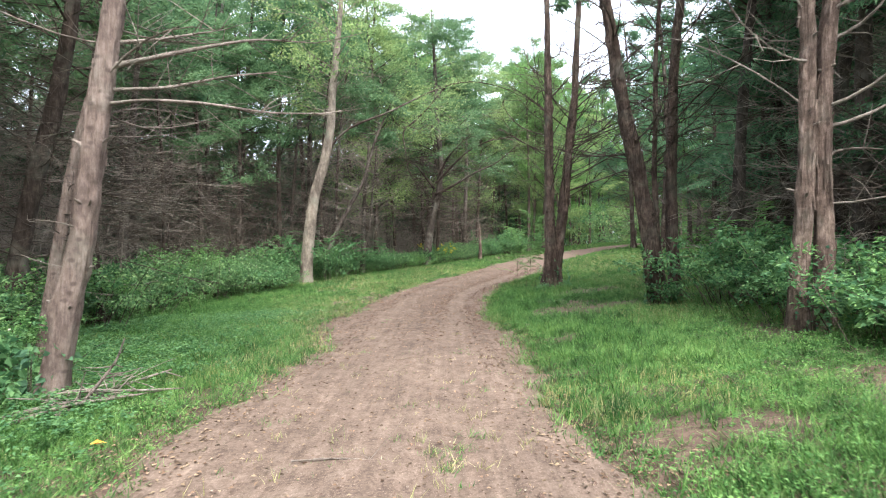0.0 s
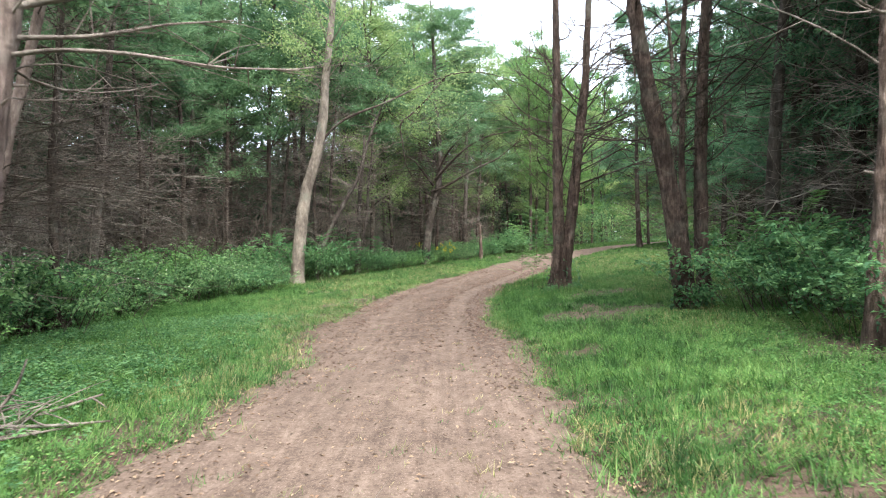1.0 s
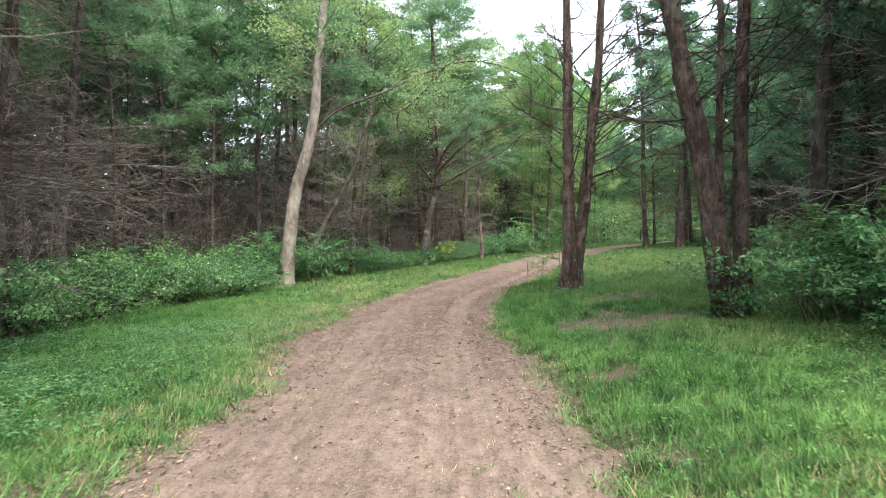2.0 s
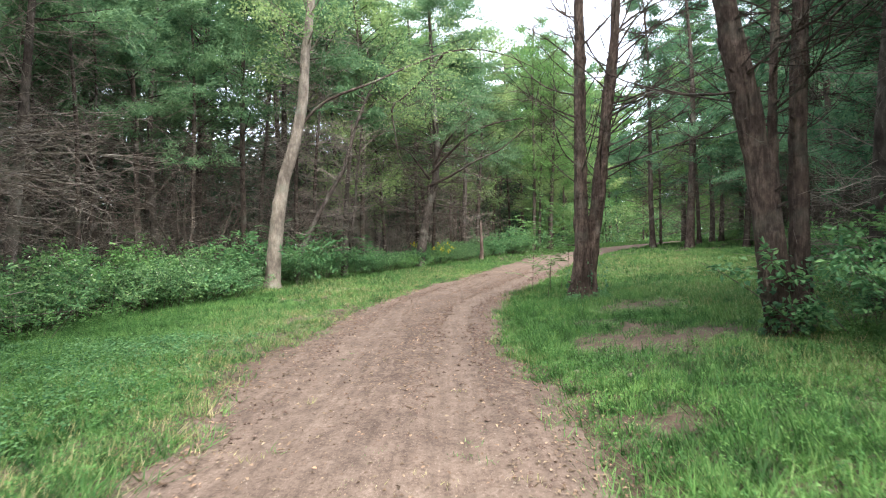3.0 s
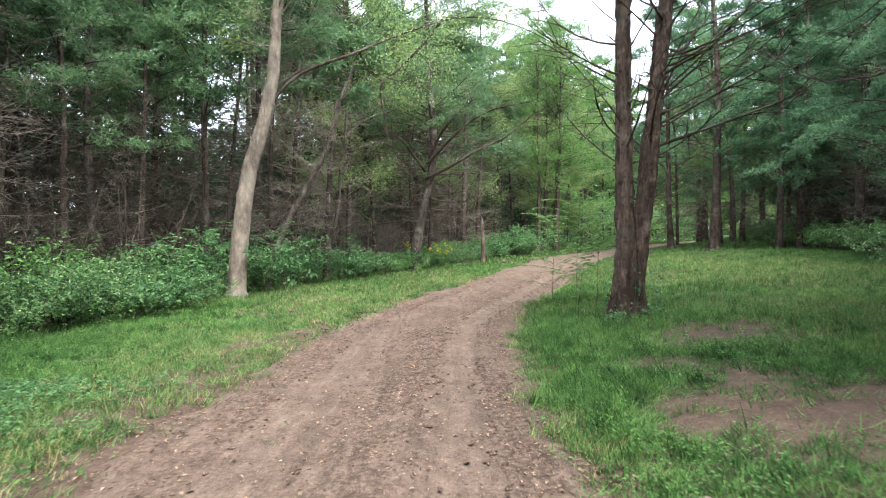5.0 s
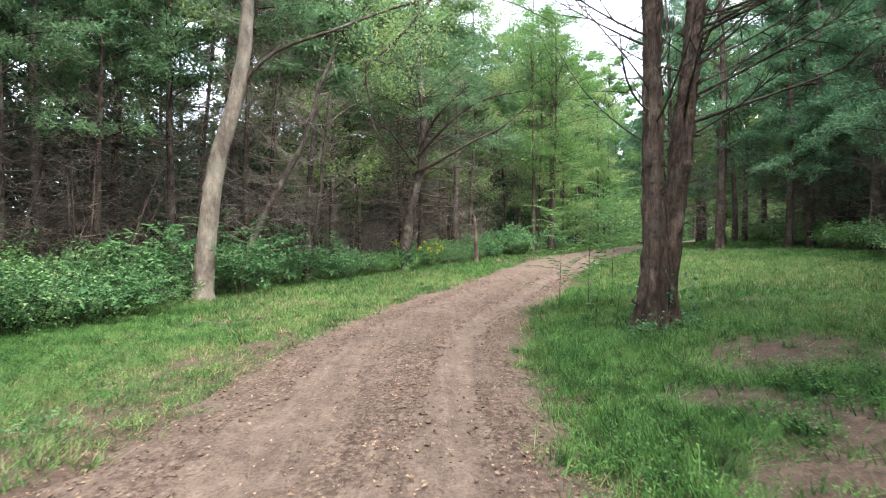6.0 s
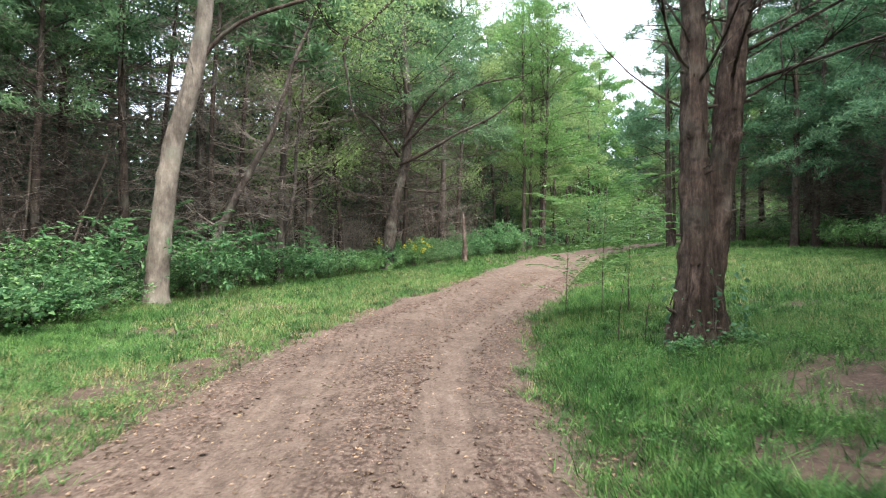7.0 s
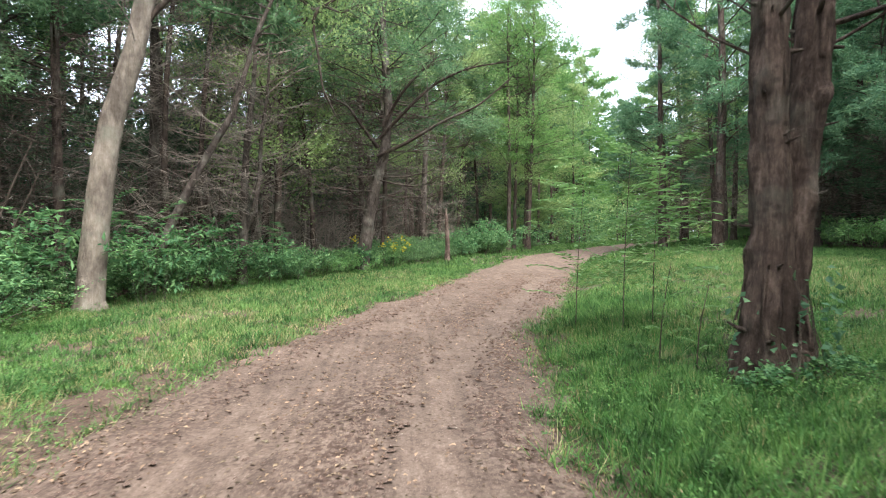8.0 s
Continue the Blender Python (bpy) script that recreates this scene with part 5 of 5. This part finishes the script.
def lumps(name, label, material, n, box, size, seed, where, category):
    """Small angular stones or clods lying on the ground."""
    global RNG
    RNG = np.random.default_rng(seed)
    x, y = scatter(n, *box)
    ok = RNG.random(n) < where(x, y)
    x, y = x[ok], y[ok]
    k = len(x)
    corners = np.array([(1, 0, 0), (-1, 0, 0), (0, 1, 0), (0, -1, 0), (0, 0, 0.8), (0, 0, -0.6)])
    faces = np.array([(0, 2, 4), (2, 1, 4), (1, 3, 4), (3, 0, 4), (2, 0, 5), (1, 2, 5), (3, 1, 5), (0, 3, 5)])
    a = RNG.uniform(0, 6.28, k)
    sz = size * RNG.uniform(0.3, 1.0, k) ** 1.5
    v = corners[None] * RNG.uniform(0.6, 1.3, (k, 6, 1)) * sz[:, None, None]
    v = np.stack([v[..., 0] * np.cos(a)[:, None] - v[..., 1] * np.sin(a)[:, None], v[..., 0] * np.sin(a)[:, None] + v[..., 1] * np.cos(a)[:, None], v[..., 2] * 0.7], -1)
    v = v + np.stack([x, y, land(x, y) + 0.01], 1)[:, None]
    acc = Acc()
    acc.add(v, None, (np.arange(k) * 6)[:, None, None] + faces[None])
    return tagged(new(name, acc.mesh(name, material, False)), label, category, kind="stuff")


def clod_zone(x, y):
    u = (x - track(y)) / half_width(y) * 1.5
    band = np.exp(-((u - 0.02) / 0.35) ** 2) + np.exp(-((u - 1.15) / 0.25) ** 2) + 0.4 * np.exp(-((u + 1.2) / 0.3) ** 2)
    ruts = np.exp(-((u + 0.85) / 0.22) ** 2) + np.exp(-((u - 0.62) / 0.22) ** 2)
    return np.clip(band * np.clip((y - 7) / 8, 0.05, 1) * np.clip(fractal(x * 1.7, y * 0.6, 37) * 2.6 - 0.6, 0.05, 1), 0, 1) * (1 - 0.85 * np.clip(ruts, 0, 1))


CLOD = dirt_material("dark_clods", (0.05, 0.032, 0.025), (0.095, 0.063, 0.05), (0.16, 0.11, 0.09), 3.0)
lumps("soil_clods", "dark crumbled clods of soil on the track", CLOD, 110000, (-2.5, 7, 3, 30), 0.036, 81, clod_zone, "soil clods")
lumps("pebbles", "small pale pebbles on the track", STONE, 9000, (-2.5, 7, 2, 30), 0.013, 82, lambda x, y: 0.4 * (track_edge(x - track(y), y) > -0.1), "pebbles")


# ---- saplings, vines, fallen wood ----
SPRIG = leaf_material("sprig_leaves", (0.075, 0.16, 0.055), (0.12, 0.23, 0.08), (0.18, 0.31, 0.12), 0.45, 0.5, 2.0)


def sapling(label, x, y, hgt, spread, sprays, leaf, material, seed, foot=0.0):
    """A thin stem with pinnate leaves: each spray a stalk with leaflets on both sides."""
    global RNG
    RNG = np.random.default_rng(seed)
    ob = root("sapling", label, "sapling")
    ob.location = (x, y, ground_z(x, y) + foot)
    stem, rad = stem_of([(0, 0, -0.05), (0.04, 0.03, hgt * 0.5), (0.1, -0.04, hgt)], 0.008, 0.003, 10)
    a = Acc()
    tube(a, stem, rad, 5)
    part("stem", a, TWIG_BROWN, ob)
    for k in range(sprays):
        z = hgt * (0.18 + 0.8 * (k + 0.5) / sprays)
        p0 = on_stem(stem, np.array([z]))
        d = ways(1, 5, 35)
        L = spread * RNG.uniform(0.6, 1.1)
        p2 = p0 + d * L
        p1 = (p0 + p2) / 2 + np.array([0, 0, 0.2 * L])
        a = Acc()
        twigs(a, p0, p1, p2, np.array([0.004]), np.array([0.0015]), 4, 3)
        s = np.repeat(np.linspace(0.25, 1.0, 8), 2)
        c = bow(p0, p1, p2, s)
        across = unit(np.cross(d, np.array([[0, 0, 1.0]])))
        dirs = across * np.where(np.arange(16) % 2, 1, -1)[:, None] + d * 0.6 + RNG.normal(size=(16, 3)) * 0.12 + np.array([0, 0, -0.15])
        blades(a, c, dirs, leaf * RNG.uniform(0.7, 1.2, 16), leaf * 0.4 * RNG.uniform(0.8, 1.2, 16), np.array([[0, 0, 1.0]]) + RNG.normal(size=(16, 3)) * 0.2, 0.15)
        part("leaf_spray", a, material, ob, smooth=False)
    return ob


for x, y, hgt, spread, n, leaf, seed in ((2.55, 18.7, 1.0, 0.26, 9, 0.055, 301), (2.8, 18.5, 0.8, 0.22, 8, 0.05, 302), (2.95, 20.6, 2.3, 1.0, 34, 0.13, 303), (3.5, 21.0, 2.1, 0.95, 30, 0.13, 304), (2.6, 21.4, 1.9, 0.9, 24, 0.12, 312),
                                         (5.0, 11.2, 1.5, 0.6, 16, 0.14, 305), (5.3, 10.4, 1.6, 0.6, 16, 0.14, 306), (-6.7, 25.4, 1.9, 0.7, 20, 0.17, 307), (-5.3, 27.2, 1.9, 0.75, 20, 0.18, 308),
                                         (-7.4, 23.6, 1.7, 0.65, 18, 0.16, 309), (-4.6, 29.6, 1.8, 0.75, 18, 0.18, 310), (-3.2, 31.6, 1.6, 0.7, 16, 0.17, 311), (-6.2, 27.0, 2.2, 0.8, 20, 0.18, 313)):
    sapling("slender sapling with feathery green compound leaves", x, y, hgt, spread, n, leaf, SPRIG if x > 0 else LEAF_BUSH, seed)


def ivy(label, x, y, r, hgt, n, leaf, seed):
    """A creeper on the foot of a trunk: a thin vine and leaves standing off the bark."""
    global RNG
    RNG = np.random.default_rng(seed)
    ob = root("ivy", label, "vine")
    ob.location = (x, y, ground_z(x, y))
    a = Acc()
    t = np.linspace(0, 1, 16)
    for k in range(3):
        ang = RNG.uniform(3.4, 6.0) + t * RNG.uniform(-1.2, 1.2)
        tube(a, np.stack([np.cos(ang) * r, np.sin(ang) * r, t * hgt * RNG.uniform(0.6, 1)], 1), np.linspace(0.008, 0.003, 16), 4)
    part("vine", a, TWIG_BROWN, ob)
    a = Acc()
    ang = RNG.uniform(2.8, 6.6, n)
    z = hgt * RNG.random(n) ** 1.6
    c = np.stack([np.cos(ang) * r, np.sin(ang) * r, z + 0.03], 1)
    out = np.stack([np.cos(ang), np.sin(ang), RNG.uniform(-0.8, 0.2, n)], 1) + RNG.normal(size=(n, 3)) * 0.4
    blades(a, c, out, leaf * RNG.uniform(0.6, 1.3, n), leaf * 0.8 * RNG.uniform(0.6, 1.2, n), None, 0.12)
    part("foliage", a, LEAF_PINE, ob, smooth=False, kind="stuff")
    return ob


ivy("green creeper at the foot of a twin cedar", 3.14, 18.04, 0.25, 0.7, 60, 0.075, 321)
ivy("green creeper at the foot of a twin cedar", 3.5, 18.13, 0.25, 0.85, 70, 0.08, 325)
ivy("green creeper on a pale double trunk", 4.7, 7.7, 0.27, 1.1, 120, 0.075, 322)
ivy("green creeper covering the foot of a leaning cedar", 4.3, 12.0, 0.26, 1.0, 150, 0.085, 323)
ivy("sparse creeper at the foot of a leaning pale cedar", -4.17, 6.4, 0.2, 0.6, 50, 0.11, 324)


def fallen_branch(label, pts, r, seed):
    global RNG
    RNG = np.random.default_rng(seed)
    ob = root("fallen_branch", label, "branch")
    x0, y0, _ = pts[0]
    g = ground_z(x0, y0)
    ob.location = (x0, y0, g)
    loc = [(x - x0, y - y0, ground_z(x, y) - g + z) for x, y, z in pts]
    stem, rad = stem_of(loc, r, r * 0.35, 16)
    a = Acc()
    tube(a, stem, rad, 7, 0.25, 0.0, seed)
    part("stick", a, TWIG, ob)
    for k in RNG.integers(5, 15, 6):
        a = Acc()
        q0 = stem[k:k + 1]
        q2 = q0 + RNG.normal(size=(1, 3)) * np.array([0.25, 0.25, 0.1]) + np.array([0, 0, 0.08])
        twigs(a, q0, (q0 + q2) / 2 + RNG.normal(size=(1, 3)) * 0.02, q2, np.full(1, r * 0.35), np.full(1, r * 0.12), 4, 4)
        part("twig", a, TWIG, ob)
    return ob


fallen_branch("bleached dead branch lying in the grass", [(-3.62, 5.6, 0.05), (-3.6, 6.1, 0.1), (-3.55, 6.6, 0.1), (-3.25, 7.2, 0.16)], 0.03, 331)
fallen_branch("bleached dead branch sticking up from the grass", [(-3.62, 6.0, 0.04), (-3.48, 6.1, 0.25), (-3.36, 6.2, 0.45), (-3.28, 6.2, 0.68)], 0.022, 332)
fallen_branch("thin dead stick lying beside a tree", [(-4.0, 6.0, 0.08), (-3.75, 6.5, 0.12), (-3.5, 7.0, 0.12)], 0.02, 333)
fallen_branch("thin dead stick lying beside a tree", [(-3.9, 5.4, 0.06), (-3.6, 5.75, 0.12), (-3.3, 6.2, 0.08), (-2.95, 6.6, 0.06)], 0.022, 334)
fallen_branch("bleached dead branch lying across another one", [(-4.1, 6.2, 0.1), (-3.7, 6.15, 0.16), (-3.2, 6.3, 0.12), (-2.85, 6.6, 0.06)], 0.026, 337)
fallen_branch("dark dead branch half sunk in the weeds", [(-4.1, 5.6, 0.06), (-3.7, 5.9, 0.1), (-3.45, 6.4, 0.08)], 0.03, 338)
fallen_branch("pale dead stick leaning at the wood's edge", [(-6.6, 24.3, 0.05), (-6.3, 24.7, 0.25), (-6.0, 25.0, 0.5)], 0.02, 335)
fallen_branch("thin dark stick lying on the dirt track", [(-1.1, 4.3, 0.02), (-0.75, 4.32, 0.03), (-0.5, 4.3, 0.02)], 0.008, 336)
for x, y, k, sc in ((2.95, 17.6, 4, 0.3), (3.55, 17.75, 4, 0.26), (4.2, 11.6, 4, 0.5), (-4.75, 5.7, 4, 0.6), (-5.1, 6.4, 4, 0.8), (-5.5, 5.2, 4, 0.9), (5.0, 7.0, 4, 0.7), (5.2, 6.0, 4, 0.8), (4.9, 8.0, 4, 0.6)):
    plant_shrub(SHRUBS[k], x, y, sc)


def stone(label, x, y, size, seed):
    global RNG
    RNG = np.random.default_rng(seed)
    bm = bmesh.new()
    bmesh.ops.create_icosphere(bm, subdivisions=2, radius=1.0)
    for v in bm.verts:
        v.co *= 1 + 0.35 * noise.noise(v.co * 1.3 + Vector((seed, 0, 0)))
        v.co = Vector((v.co.x * size, v.co.y * size * 0.75, v.co.z * size * 0.5))
    me = bpy.data.meshes.new("stone")
    bm.to_mesh(me)
    bm.free()
    me.materials.append(STONE)
    ob = tagged(new("stone", me), label, "stone")
    ob.matrix_basis = pose(x, y, ground_z(x, y) + size * 0.15, 0, 0, seed * 40)
    return ob


stone("small pale stone half sunk in the grass", 2.0, 10.8, 0.04, 1)
stone("small pale stone half sunk in the grass", 1.58, 11.4, 0.05, 2)
stone("rounded tan stone beside a tree's foot", -3.85, 6.45, 0.09, 3)
orange = Acc()
blades(orange, np.array([[0.0, 0, 0.0]]), np.array([[0.8, 0.5, 0.05]]), np.array([0.12]), np.array([0.1]), np.array([[0, 0, 1.0]]), 0.15)
ORANGE = leaf_material("orange_leaf", (0.55, 0.25, 0.04), (0.6, 0.28, 0.05), (0.65, 0.32, 0.06), 0.2)
fallen = tagged(new("fallen_leaf", orange.mesh("fallen_leaf", ORANGE, False)), "large orange fallen leaf lying on the grass", "leaf")
fallen.location = (-2.78, 4.72, ground_z(-2.78, 4.72) + 0.06)
